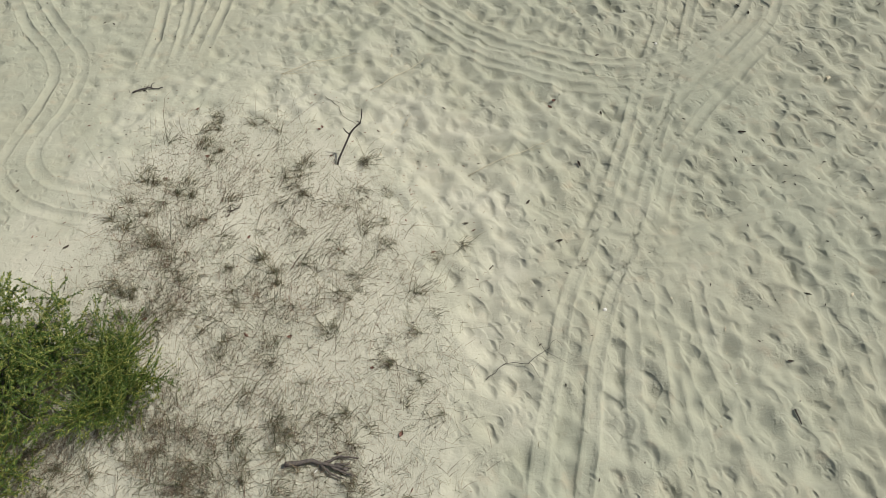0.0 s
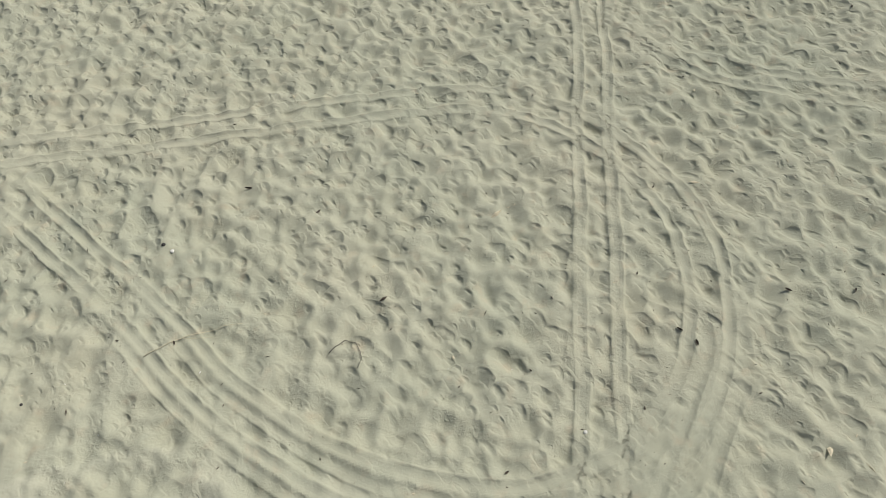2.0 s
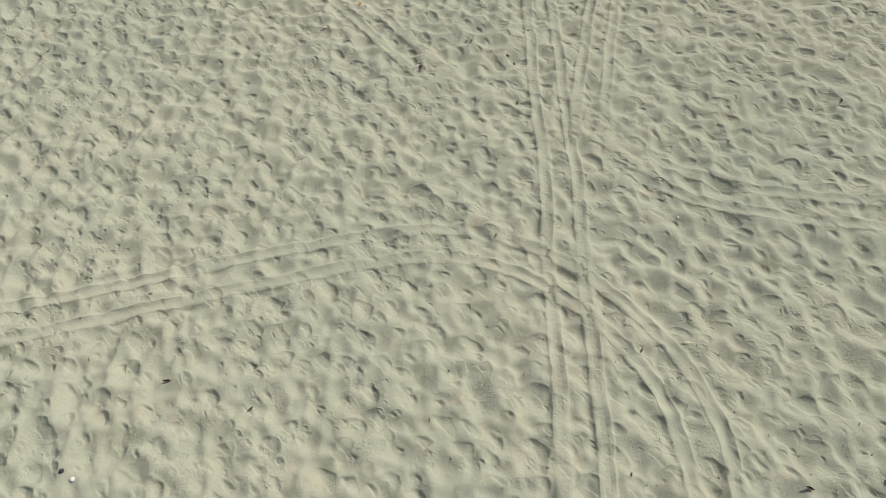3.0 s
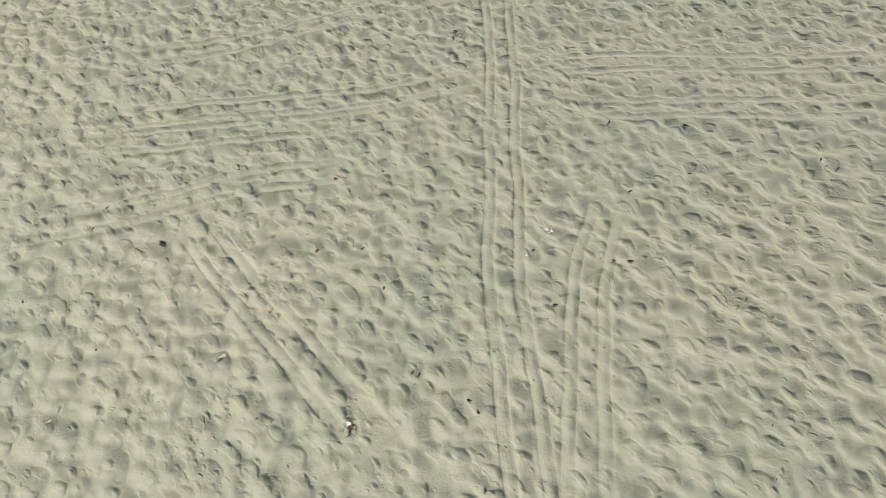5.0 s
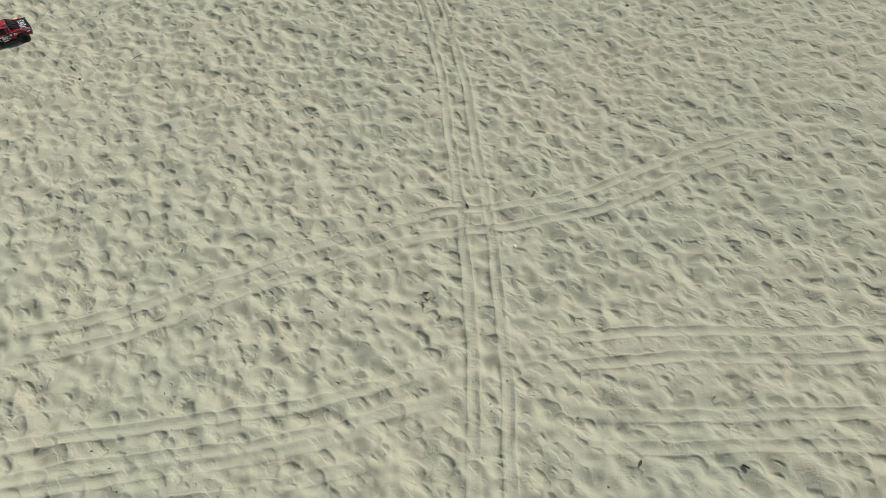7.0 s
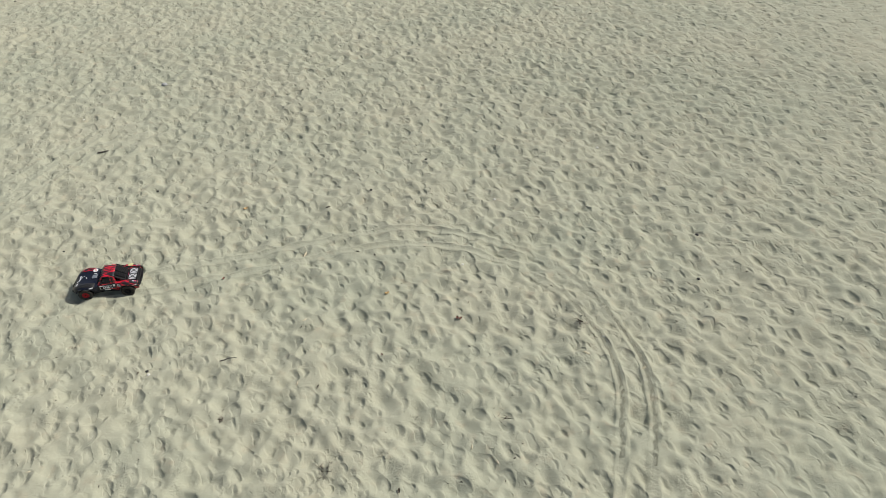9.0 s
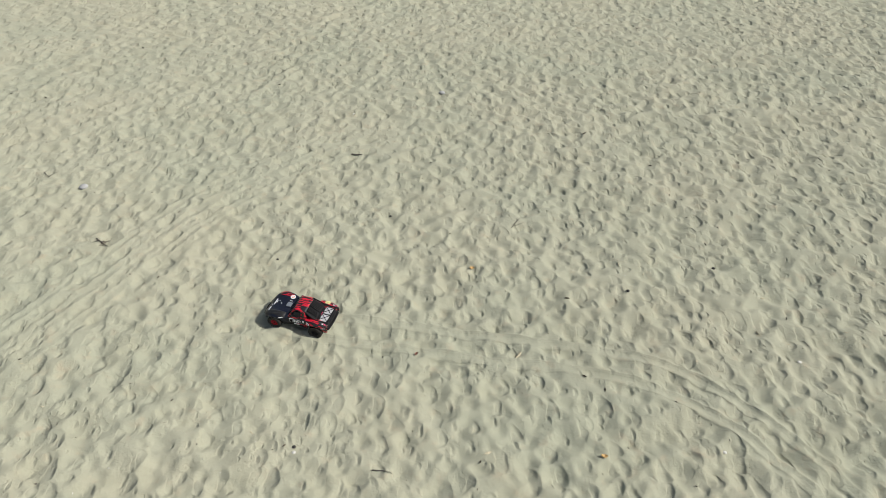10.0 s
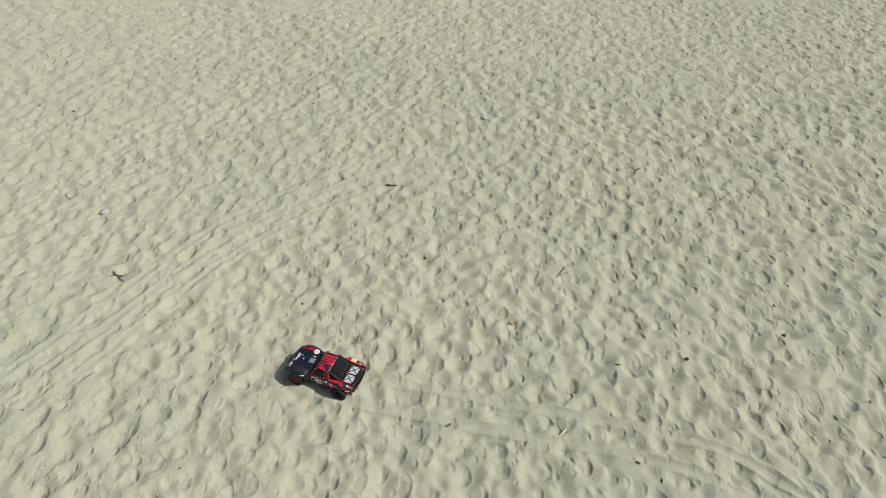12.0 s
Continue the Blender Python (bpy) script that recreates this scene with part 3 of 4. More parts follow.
class Heap:
    """Gathers shapes into one mesh."""

    def __init__(self):
        self.v, self.f = [], []

    def add(self, verts, faces):
        n = len(self.v)
        self.v.extend(tuple(p) for p in verts)
        self.f.extend(tuple(i + n for i in f) for f in faces)
        return self

    def tube(self, pts, radii, sides=5, cap=True):
        """A tapered tube along points."""
        pts = [Vector(p) for p in pts]
        rings = []
        for i, p in enumerate(pts):
            d = (pts[min(i + 1, len(pts) - 1)] - pts[max(i - 1, 0)]).normalized()
            a = d.cross(Vector((0, 0, 1)) if abs(d.z) < 0.9 else Vector((1, 0, 0))).normalized()
            b = d.cross(a)
            rings.append([p + (a * math.cos(2 * math.pi * k / sides) + b * math.sin(2 * math.pi * k / sides)) * float(radii[i]) for k in range(sides)])
        f = [(i * sides + k, i * sides + (k + 1) % sides, (i + 1) * sides + (k + 1) % sides, (i + 1) * sides + k) for i in range(len(pts) - 1) for k in range(sides)]
        if cap:
            f += [tuple(range(sides))[::-1], tuple((len(pts) - 1) * sides + k for k in range(sides))]
        return self.add([v for r in rings for v in r], f)

    def box(self, lo, hi, bevel=0.0, turn=None):
        """A box with chamfered upright and level edges."""
        c, h = [(a + b) / 2 for a, b in zip(lo, hi)], [(b - a) / 2 for a, b in zip(lo, hi)]
        bm = bmesh.new()
        bmesh.ops.create_cube(bm, size=2.0)
        for v in bm.verts:
            v.co = Vector((v.co.x * h[0], v.co.y * h[1], v.co.z * h[2]))
        if bevel:
            bmesh.ops.bevel(bm, geom=bm.edges[:], offset=bevel, segments=2, affect="EDGES", profile=0.6)
        m = Matrix.Translation(c) @ (turn or Matrix())
        bm.verts.index_update()
        self.add([m @ v.co for v in bm.verts], [tuple(v.index for v in f.verts) for f in bm.faces])
        bm.free()
        return self

    def lathe(self, profile, sides, m=None):
        """Turns (radius, height) points round the local z axis."""
        n = len(profile)
        v = [Vector((r * math.cos(2 * math.pi * k / sides), r * math.sin(2 * math.pi * k / sides), z)) for k in range(sides) for r, z in profile]
        f = [(k * n + i, ((k + 1) % sides) * n + i, ((k + 1) % sides) * n + i + 1, k * n + i + 1) for k in range(sides) for i in range(n - 1)]
        return self.add([m @ p for p in v] if m else v, f)

    def sheet(self, rows, thick=Vector((0, 0, 0.001))):
        """A solid sheet: a grid of points, and the same grid moved by thick, closed round the rim."""
        a, b = len(rows), len(rows[0])
        top = [Vector(p) for r in rows for p in r]
        low = [p - thick for p in top]
        n = a * b
        f = []
        for i in range(a - 1):
            for j in range(b - 1):
                k = i * b + j
                f.append((k, k + 1, k + b + 1, k + b))
                f.append((n + k, n + k + b, n + k + b + 1, n + k + 1))
        rim = [j for j in range(b)] + [i * b + b - 1 for i in range(1, a)] + [(a - 1) * b + j for j in range(b - 2, -1, -1)] + [i * b for i in range(a - 2, 0, -1)]
        for p, q in zip(rim, rim[1:] + rim[:1]):
            f.append((p, n + p, n + q, q))
        return self.add(top + low, f)

    def mesh(self, name, material, smooth=False):
        me = mesh_from(name, self.v, self.f, smooth)
        bm = bmesh.new()
        bm.from_mesh(me)
        bmesh.ops.recalc_face_normals(bm, faces=bm.faces[:])
        bm.to_mesh(me)
        bm.free()
        if smooth:
            me.polygons.foreach_set("use_smooth", np.ones(len(me.polygons), bool))
        me.materials.append(material)
        return me


def part(name, heap, material, parent, label="", smooth=False, at=None):
    ob = new(name, heap if isinstance(heap, bpy.types.Mesh) else heap.mesh(name, material, smooth))
    ob.parent = parent
    if at is not None:
        ob.matrix_basis = at
    return tagged(ob, label)


# ---- the radio-controlled truck ----
def stripes(name, dark, bright, cut, gap):
    """Glossy printed shell: long crossing slashes of black over red, with broken edges. cut: how much stays red."""
    k = Mat(name, rough=0.32, spec=0.5)

    def slashes(turn, long, thin, seed):
        return k.noise(1.0, 1.0, 0.4, k.mapped((long, thin, thin * 0.6), (0, 0, turn), (seed, 2 * seed, 0)), 0.35)

    a = k.calc("GREATER_THAN", slashes(-24, 7.0, 86.0, 0.3), cut)
    b = k.calc("GREATER_THAN", slashes(50, 8.0, 76.0, 4.7), cut + 0.5 * gap)
    ink = k.calc("MAXIMUM", a, b)
    c = k.mix(ink, bright, dark)
    dust = k.noise(55, 5, 0.7)
    c = k.mix(k.ramp(dust, [(0.48, (0, 0, 0)), (0.75, (0.08, 0.08, 0.08))]), c, (0.36, 0.33, 0.25))
    k.base(c)
    k.rough(k.ramp(k.noise(9, 2, 0.5), [(0.3, (0.28, 0.28, 0.28)), (0.7, (0.5, 0.5, 0.5))]))
    return k.m


def dusty(name, colour, rough, metal=0.0, amount=0.07):
    k = Mat(name, rough=rough, metal=metal, spec=0.25)
    dust = k.noise(48, 5, 0.7)
    k.base(k.mix(k.ramp(dust, [(0.42, (0, 0, 0)), (0.78, (amount, amount, amount))]), colour, (0.36, 0.33, 0.25)))
    k.rough(k.ramp(dust, [(0.3, (rough, rough, rough)), (0.8, (min(1, rough + 0.3),) * 3)]))
    k.bump(k.noise(160, 2), 0.15, 0.001)
    return k.m


SHELL_RED = stripes("red_black_shell", (0.010, 0.010, 0.012), (0.60, 0.010, 0.030), 0.515, 0.05)
SHELL_BLACK = stripes("black_red_shell", (0.014, 0.014, 0.017), (0.50, 0.012, 0.03), 0.455, 0.075)
SHELL_NAVY = dusty("navy_shell", (0.006, 0.009, 0.021), 0.25, amount=0.07)
SCUFFED = dusty("scuffed_black_shell", (0.010, 0.011, 0.014), 0.34, amount=0.14)
BLACK = dusty("black_plastic", (0.008, 0.008, 0.009), 0.62, amount=0.03)
GLASSY = dusty("dark_screen", (0.008, 0.010, 0.016), 0.12, amount=0.05)
RUBBER = dusty("black_rubber", (0.016, 0.015, 0.014), 0.8, amount=0.2)
RED_RIM = dusty("red_rim", (0.42, 0.012, 0.022), 0.35, amount=0.12)
SILVER = plain("tread_plate", (0.66, 0.66, 0.66), 0.42, 0.35, 0.2, 190, 0.5, 0.001)
WHITE = plain("white_print", (0.72, 0.72, 0.72), 0.4, spread=0.08)
ORANGE = plain("orange_print", (0.75, 0.22, 0.05), 0.4, spread=0.08)
YELLOW = plain("yellow_print", (0.60, 0.58, 0.26), 0.4, spread=0.08)
GREY = plain("grey_print", (0.20, 0.22, 0.24), 0.4, spread=0.1)
PINK = plain("pink_print", (0.62, 0.05, 0.14), 0.4, spread=0.08)

SX = (-0.315, -0.28, -0.22, -0.16, -0.10, -0.04, 0.04, 0.09, 0.14, 0.20, 0.25, 0.29, 0.315, 0.33)
SW = (0.135, 0.150, 0.163, 0.160, 0.136, 0.128, 0.128, 0.140, 0.158, 0.165, 0.160, 0.145, 0.122, 0.088)
SF = (0.150, 0.160, 0.170, 0.168, 0.158, 0.154, 0.154, 0.156, 0.162, 0.164, 0.154, 0.136, 0.114, 0.096)
SC = (0.146, 0.150, 0.150, 0.150, 0.148, 0.150, 0.166, 0.163, 0.158, 0.150, 0.141, 0.126, 0.108, 0.092)
AXLE, WHEEL_R, TRACK = 0.2025, 0.064, 0.143


def half_width(x):
    return float(np.interp(x, SX, SW))


def shell_bottom(x):
    z = 0.058 if abs(x) < 0.27 else 0.075
    for ax in (-AXLE, AXLE):
        d = 0.081 ** 2 - (x - ax) ** 2
        if d > 0:
            z = max(z, 0.064 + math.sqrt(d) * 0.92)
    return z


def section(x):
    w, zf, zc, zb = half_width(x), float(np.interp(x, SX, SF)), float(np.interp(x, SX, SC)), shell_bottom(x)
    zb = min(zb, zf - 0.016)
    ys = ((0, zc), (0.28, zc), (0.50, zc * 0.6 + zf * 0.4), (0.66, zf), (0.84, zf), (0.94, zf - 0.006), (0.99, zf - 0.02), (1.0, (zf - 0.02) * 0.6 + zb * 0.4), (0.975, zb))
    return [(f * w, z) for f, z in ys]


def top_z(x, y):
    s = section(x)
    return float(np.interp(abs(y), [p[0] for p in s[:7]], [p[1] for p in s[:7]]))


def side_y(x, z):
    s = section(x)[5:]
    return float(np.interp(z, [p[1] for p in s[::-1]], [p[0] for p in s[::-1]]))


def loft(xa, xb, n):
    h = Heap()
    rows = []
    for x in np.linspace(xa, xb, n):
        s = section(x)
        rows.append([(x, -y, z) for y, z in s[:0:-1]] + [(x, y, z) for y, z in s])
    return h.sheet(rows, Vector((0, 0, 0.0022)))


def on_top(x0, x1, y0, y1, lift=0.0022, n=4):
    return Heap().sheet([[(x, y, top_z(x, y) + lift) for y in np.linspace(y0, y1, n)] for x in np.linspace(x0, x1, n)])


def on_side(x0, x1, z0, z1, side, lift=0.0022, lean=0.0):
    h = Heap()
    rows = []
    for x in np.linspace(x0, x1, 4):
        up = lean * (x - x0)
        rows.append([(x, side * (side_y(x, z + up) + lift), z + up) for z in np.linspace(z0, z1, 3)])
    return h.sheet(rows, Vector((0, side * 0.001, 0)))


def build_truck(m):
    truck = tagged(new("toy_truck"), "red and black radio-controlled desert truck with dusty body standing on sand", "toy car")
    truck.matrix_basis = m
    part("hood", loft(0.075, 0.33, 26), SHELL_NAVY, truck, "glossy navy front shell with fenders", True)
    part("door_panel", loft(-0.012, 0.075, 8), SCUFFED, truck, "scuffed black shell", True)
    part("door_panel", loft(-0.105, -0.012, 8), SHELL_BLACK, truck, "black shell with red slashes", True)
    part("rear_fender", loft(-0.315, -0.105, 22), SHELL_RED, truck, "red shell with black slashes", True)
    # red flash over the front fender
    part("fender_flash", on_top(0.13, 0.27, -0.155, -0.10, 0.0016, 7), SHELL_RED, truck, "red and black slashed fender print", True)
    part("fender_flash", on_top(0.10, 0.285, 0.092, 0.150, 0.0016, 9), SCUFFED, truck, "scuffed black fender print", True)
    for i in range(5):
        x = 0.130 + 0.024 * i
        part("scratch", on_side(x, x + 0.018 + 0.006 * (i % 3), 0.128 - 0.004 * (i % 2), 0.1305 - 0.004 * (i % 2), 1, 0.003, 0.3), GREY, truck, "pale grey scratch")
    # cab
    zr = 0.224
    base = {"f": 0.098, "r": -0.085, "y": 0.118, "z": 0.150}
    roof = {"f": 0.040, "r": -0.068, "y": 0.090, "z": zr}
    rows = []
    for x in np.linspace(roof["f"] + 0.006, roof["r"] - 0.004, 7):
        t = (x - roof["r"]) / (roof["f"] - roof["r"])
        rows.append([(x, y, zr + 0.006 * (1 - (y / 0.094) ** 2) - 0.012 * max(0, t - 0.8) ** 1.0) for y in np.linspace(-0.094, 0.094, 9)])
    BACK = Matrix.Translation((-0.022, 0, 0))
    part("roof", Heap().sheet(rows, Vector((0, 0, 0.006))), SHELL_RED, truck, "red roof with black slashes", True, at=BACK)
    part("windscreen", Heap().sheet([[(base["f"], y, base["z"] + 0.012) for y in (-0.108, 0, 0.108)], [(0.075, y, 0.19) for y in (-0.1, 0, 0.1)], [(roof["f"], y, zr) for y in (-0.086, 0, 0.086)]], Vector((0.003, 0, 0.003))), GLASSY, truck, "dark windscreen", True, at=BACK)
    for s in (-1, 1):
        lo, hi = lambda x: Vector((x, s * base["y"], base["z"] - 0.012)), lambda x: Vector((x, s * (roof["y"] + 0.001), zr))
        part("side_window", Heap().sheet([[(0.062, s * 0.113, 0.158), (-0.030, s * 0.113, 0.158)], [(0.034, s * 0.095, 0.208), (-0.030, s * 0.095, 0.208)]], Vector((0, s * 0.002, 0))), GLASSY, truck, "dark open side window", at=BACK)
        for xa, xb, r, nm in ((0.094, 0.042, 0.008, "pillar"), (-0.034, -0.034, 0.007, "pillar"), (-0.085, -0.066, 0.010, "pillar")):
            part(nm, Heap().tube([lo(xa), hi(xb)], [r, r], 6), SHELL_RED, truck, at=BACK)
        part("cab_side", Heap().sheet([[(-0.036, s * 0.116, 0.146), (-0.100, s * 0.120, 0.146)], [(-0.036, s * 0.094, 0.222), (-0.070, s * 0.094, 0.222)]], Vector((0, s * 0.003, 0))), SHELL_RED, truck, at=BACK)
        part("window_sill", Heap().box((-0.036, s * 0.119 - 0.005, 0.140), (0.092, s * 0.119 + 0.005, 0.158), 0.003), SHELL_RED, truck, at=BACK)
        part("mirror", Heap().box((0.05, s * 0.122 - 0.012, 0.160), (0.068, s * 0.122 + 0.012, 0.176), 0.004), BLACK, truck, "black wing mirror", at=BACK)
    # louvred rear screen
    a, b = Vector((-0.070, 0, zr - 0.004)), Vector((-0.170, 0, 0.158))
    d = (b - a)
    part("rear_screen", Heap().sheet([[(a.x, y, a.z) for y in (-0.088, 0, 0.088)], [(b.x, y, b.z) for y in (-0.098, 0, 0.098)]], Vector((0, 0, 0.004))), BLACK, truck, "black louvred rear screen", at=BACK)
    turn = Matrix.Rotation(-math.atan2(d.z, d.x) + math.pi, 4, "Y")
    for i in range(6):
        p = a + d * (0.12 + 0.145 * i)
        for s in (-1, 1):
            w = Matrix.Rotation(radians(18 * s), 4, "Z")
            part("louvre", Heap().box((p.x - 0.006, s * 0.042 - 0.030, p.z + 0.004), (p.x + 0.006, s * 0.042 + 0.030, p.z + 0.011), 0.0015, w), BLACK, truck, at=BACK)
    for s in (-1, 1):
        part("roof_bar", Heap().tube([(-0.066, s * 0.092, zr + 0.002), (-0.120, s * 0.098, 0.196), (-0.175, s * 0.102, 0.166), (-0.300, s * 0.100, 0.162)], [0.0055] * 4, 7), BLACK, truck, "black buttress bar", True, at=BACK)
    part("roof_bar", Heap().tube([a + Vector((0, 0, 0.008)), b + Vector((0, 0, 0.008))], [0.005, 0.005], 6), BLACK, truck, "black buttress bar", True, at=BACK)
    # bed
    part("bed_floor", Heap().box((-0.306, -0.100, 0.148), (-0.165, 0.100, 0.1565), 0.002), BLACK, truck, "black load bed")
    part("bed_grip", Heap().box((-0.212, -0.016, 0.1565), (-0.200, 0.016, 0.163), 0.002), PINK, truck, "small crimson tab")
    for s in (-1, 1):
        part("bed_plate", Heap().box((-0.290, s * 0.045 - 0.036, 0.157), (-0.218, s * 0.045 + 0.040, 0.160), 0.001), SILVER, truck, "silver tread plate")
        for q in (-1, 1):
            part("bed_brace", Heap().tube([(-0.294, s * 0.045 - q * 0.038, 0.163), (-0.214, s * 0.045 + q * 0.038, 0.163)], [0.003, 0.003], 6), BLACK, truck, "", True)
    part("bed_rail", Heap().tube([(-0.204, -0.1, 0.164), (-0.204, 0.1, 0.164)], [0.005, 0.005], 6), BLACK, truck, "", True)
    part("bed_rail", Heap().tube([(-0.302, -0.1, 0.164), (-0.302, 0.1, 0.164)], [0.005, 0.005], 6), BLACK, truck, "", True)
    part("tailgate", Heap().box((-0.312, -0.118, 0.085), (-0.303, 0.118, 0.150), 0.004), BLACK, truck, "black tailgate")
    part("rear_bumper", Heap().tube([(-0.290, -0.128, 0.092), (-0.316, -0.105, 0.092), (-0.322, 0, 0.092), (-0.316, 0.105, 0.092), (-0.290, 0.128, 0.092)], [0.008] * 5, 8)
                .tube([(-0.290, -0.118, 0.142), (-0.313, -0.100, 0.144), (-0.316, 0, 0.144), (-0.313, 0.100, 0.144), (-0.290, 0.118, 0.142)], [0.006] * 5, 8), BLACK, truck, "black tube bumper", True)
    part("front_bumper", Heap().tube([(0.300, -0.115, 0.068), (0.337, -0.080, 0.066), (0.345, 0, 0.066), (0.337, 0.080, 0.066), (0.300, 0.115, 0.068)], [0.011] * 5, 8), BLACK, truck, "black front bumper", True)
    part("chassis", Heap().box((-0.290, -0.070, 0.040), (0.310, 0.070, 0.105), 0.008), BLACK, truck, "black chassis tray")
    for ax in (-AXLE, AXLE):
        part("axle", Heap().tube([(ax, -TRACK, WHEEL_R), (ax, TRACK, WHEEL_R)], [0.008, 0.008], 8), BLACK, truck, "", True)
    # hood fittings and prints
    part("hood_scoop", Heap().box((0.094, -0.026, 0.160), (0.142, 0.026, 0.170), 0.004, Matrix.Rotation(radians(6), 4, "Y")), GREY, truck, "grey hood scoop")
    badge = Heap().lathe([(0.0, 0.0008), (0.023, 0.0008), (0.0248, 0), (0.0248, -0.001)], 20)
    part("round_badge", badge, WHITE, truck, "round white badge", False, Matrix.Translation((0.128, -0.098, top_z(0.128, -0.098) + 0.0045)))
    ring = Heap().box((-0.012, -0.012, 0.0008), (-0.006, 0.012, 0.0016)).box((0.002, -0.014, 0.0008), (0.007, 0.014, 0.0016))
    part("badge_print", ring, ORANGE, truck, "orange bars", False, Matrix.Translation((0.128, -0.098, top_z(0.128, -0.098) + 0.0048)))
    for x0, x1, y0, y1 in ((0.276, 0.294, 0.050, 0.086), (0.262, 0.276, -0.055, 0.020), (0.250, 0.258, -0.040, -0.005), (0.282, 0.294, 0.012, 0.030), (0.200, 0.207, -0.012, 0.004), (0.224, 0.240, -0.040, -0.034), (0.105, 0.135, -0.052, -0.046), (0.270, 0.290, 0.094, 0.100)):
        part("hood_print", on_top(x0, x1, y0, y1), WHITE, truck, "white printed bar")
    part("fender_badge", on_top(-0.235, -0.185, -0.150, -0.112), YELLOW, truck, "pale yellow badge")
    for s in (-1, 1):
        part("tail_print", on_top(-0.278, -0.264, s * 0.122 - 0.006, s * 0.122 + 0.006), WHITE, truck, "white printed bar")
        part("tail_print", on_top(-0.294, -0.281, s * 0.120 - 0.006, s * 0.120 + 0.006), PINK, truck, "crimson printed bar")
        part("door_plate", on_side(-0.060, 0.056, 0.096, 0.134, s, 0.002), WHITE, truck, "white-edged name plate")
        part("door_plate", on_side(-0.057, 0.053, 0.099, 0.131, s, 0.0028), BLACK, truck, "black name plate")
        for i in range(6):
            part("plate_bar", on_side(-0.050 + 0.0165 * i, -0.037 + 0.0165 * i, 0.103, 0.127, s, 0.0036), WHITE, truck)
        part("side_print", on_side(-0.035, 0.020, 0.072, 0.086, s), WHITE, truck, "white printed bar")
        part("side_print", on_side(0.010, 0.060, 0.132, 0.139, s), WHITE, truck, "white printed bar")
        part("side_print", on_side(-0.150, -0.118, 0.128, 0.152, s, 0.003), WHITE, truck, "white printed mark")
        part("side_print", on_side(-0.144, -0.125, 0.134, 0.145, s, 0.0038), GREY, truck, "grey printed mark")
        part("side_print", on_side(-0.300, -0.262, 0.128, 0.134, s, 0.003), WHITE, truck, "white printed bar")
        part("side_print", on_side(0.115, 0.150, 0.140, 0.147, s, 0.003), WHITE, truck, "white printed bar")
        part("side_print", on_side(-0.092, -0.072, 0.126, 0.146, s, 0.003), WHITE, truck, "white printed mark")
    # wheels
    tyre = Heap().lathe([(0.036, -0.024), (0.050, -0.028), (0.059, -0.026), (0.061, -0.015), (0.061, 0.015), (0.059, 0.026), (0.050, 0.028), (0.036, 0.024), (0.034, 0.0), (0.036, -0.024)], 28)
    for i in range(22):
        for z, off in ((-0.019, 0), (0.0, 0.5), (0.019, 0)):
            an = 2 * math.pi * (i + off) / 22
            tyre.add(
                [Matrix.Rotation(an, 4, "Z") @ Vector((r, y, z + zz)) for r in (0.0595, 0.0652) for y in (-0.005, 0.005) for zz in (-0.008, 0.008)],
                [(0, 1, 3, 2), (4, 6, 7, 5), (0, 4, 5, 1), (2, 3, 7, 6), (0, 2, 6, 4), (1, 5, 7, 3)])
    tyre_me = tyre.mesh("tyre", RUBBER)
    rim = Heap().lathe([(0.037, -0.023), (0.037, 0.020), (0.034, 0.022), (0.032, 0.014), (0.010, 0.008), (0.009, 0.020), (0.0, 0.021)], 20)
    for i in range(6):
        an = Matrix.Rotation(2 * math.pi * i / 6, 4, "Z")
        rim.tube([an @ Vector((0.008, 0, 0.014)), an @ Vector((0.034, 0, 0.018))], [0.005, 0.004], 5)
    rim_me, dark_rim = rim.mesh("rim", RED_RIM), rim.mesh("rim", BLACK)
    nut = Heap().lathe([(0.0, 0.026), (0.006, 0.026), (0.006, 0.018)], 6).mesh("wheel_nut", BLACK)
    for ax in (-AXLE, AXLE):
        for s in (-1, 1):
            w = new("wheel")
            w.parent = truck
            w.matrix_basis = Matrix.Translation((ax, s * TRACK, WHEEL_R)) @ Matrix.Rotation(radians(-90 * s), 4, "X") @ Matrix.Rotation(random.random() * 6, 4, "Z")
            part("tyre", tyre_me, RUBBER, w, "dusty black knobbly tyre")
            part("rim", rim_me if ax > 0 else dark_rim, RED_RIM, w, "red spoked rim" if ax > 0 else "black spoked rim")
            part("wheel_nut", nut, BLACK, w)
    return truck


TX, TY = 1.92, 20.65
tz = [ground_z(TX + dx, TY + dy) for dx in (-AXLE, AXLE) for dy in (-TRACK, TRACK)]
pitch_up = math.degrees(math.atan2((tz[0] + tz[1] - tz[2] - tz[3]) / 2, 2 * AXLE))
lean_over = math.degrees(math.atan2((tz[0] + tz[2] - tz[1] - tz[3]) / 2, 2 * TRACK))
build_truck(pose(TX, TY, sum(tz) / 4 - 0.004, lean_over, -pitch_up, 192) @ Matrix.Scale(1.06, 4))

# ---- the dune's plants ----
def inside_dune(x, y):
    edge = ((-2.4, 1.68), (-2.49, 2.49), (-2.3, 3.22), (-1.9, 3.53), (-1.28, 3.38), (-0.74, 2.78), (-0.26, 2.27), (0.07, 1.81), (0.05, 1.26), (0.05, 0.79), (0.0, -0.6), (-3.6, -0.6), (-3.6, 0.4))
    hit = False
    for (ax, ay), (bx, by) in zip(edge, edge[1:] + edge[:1]):
        if (ay > y) != (by > y) and x < (bx - ax) * (y - ay) / (by - ay) + ax:
            hit = not hit
    return hit


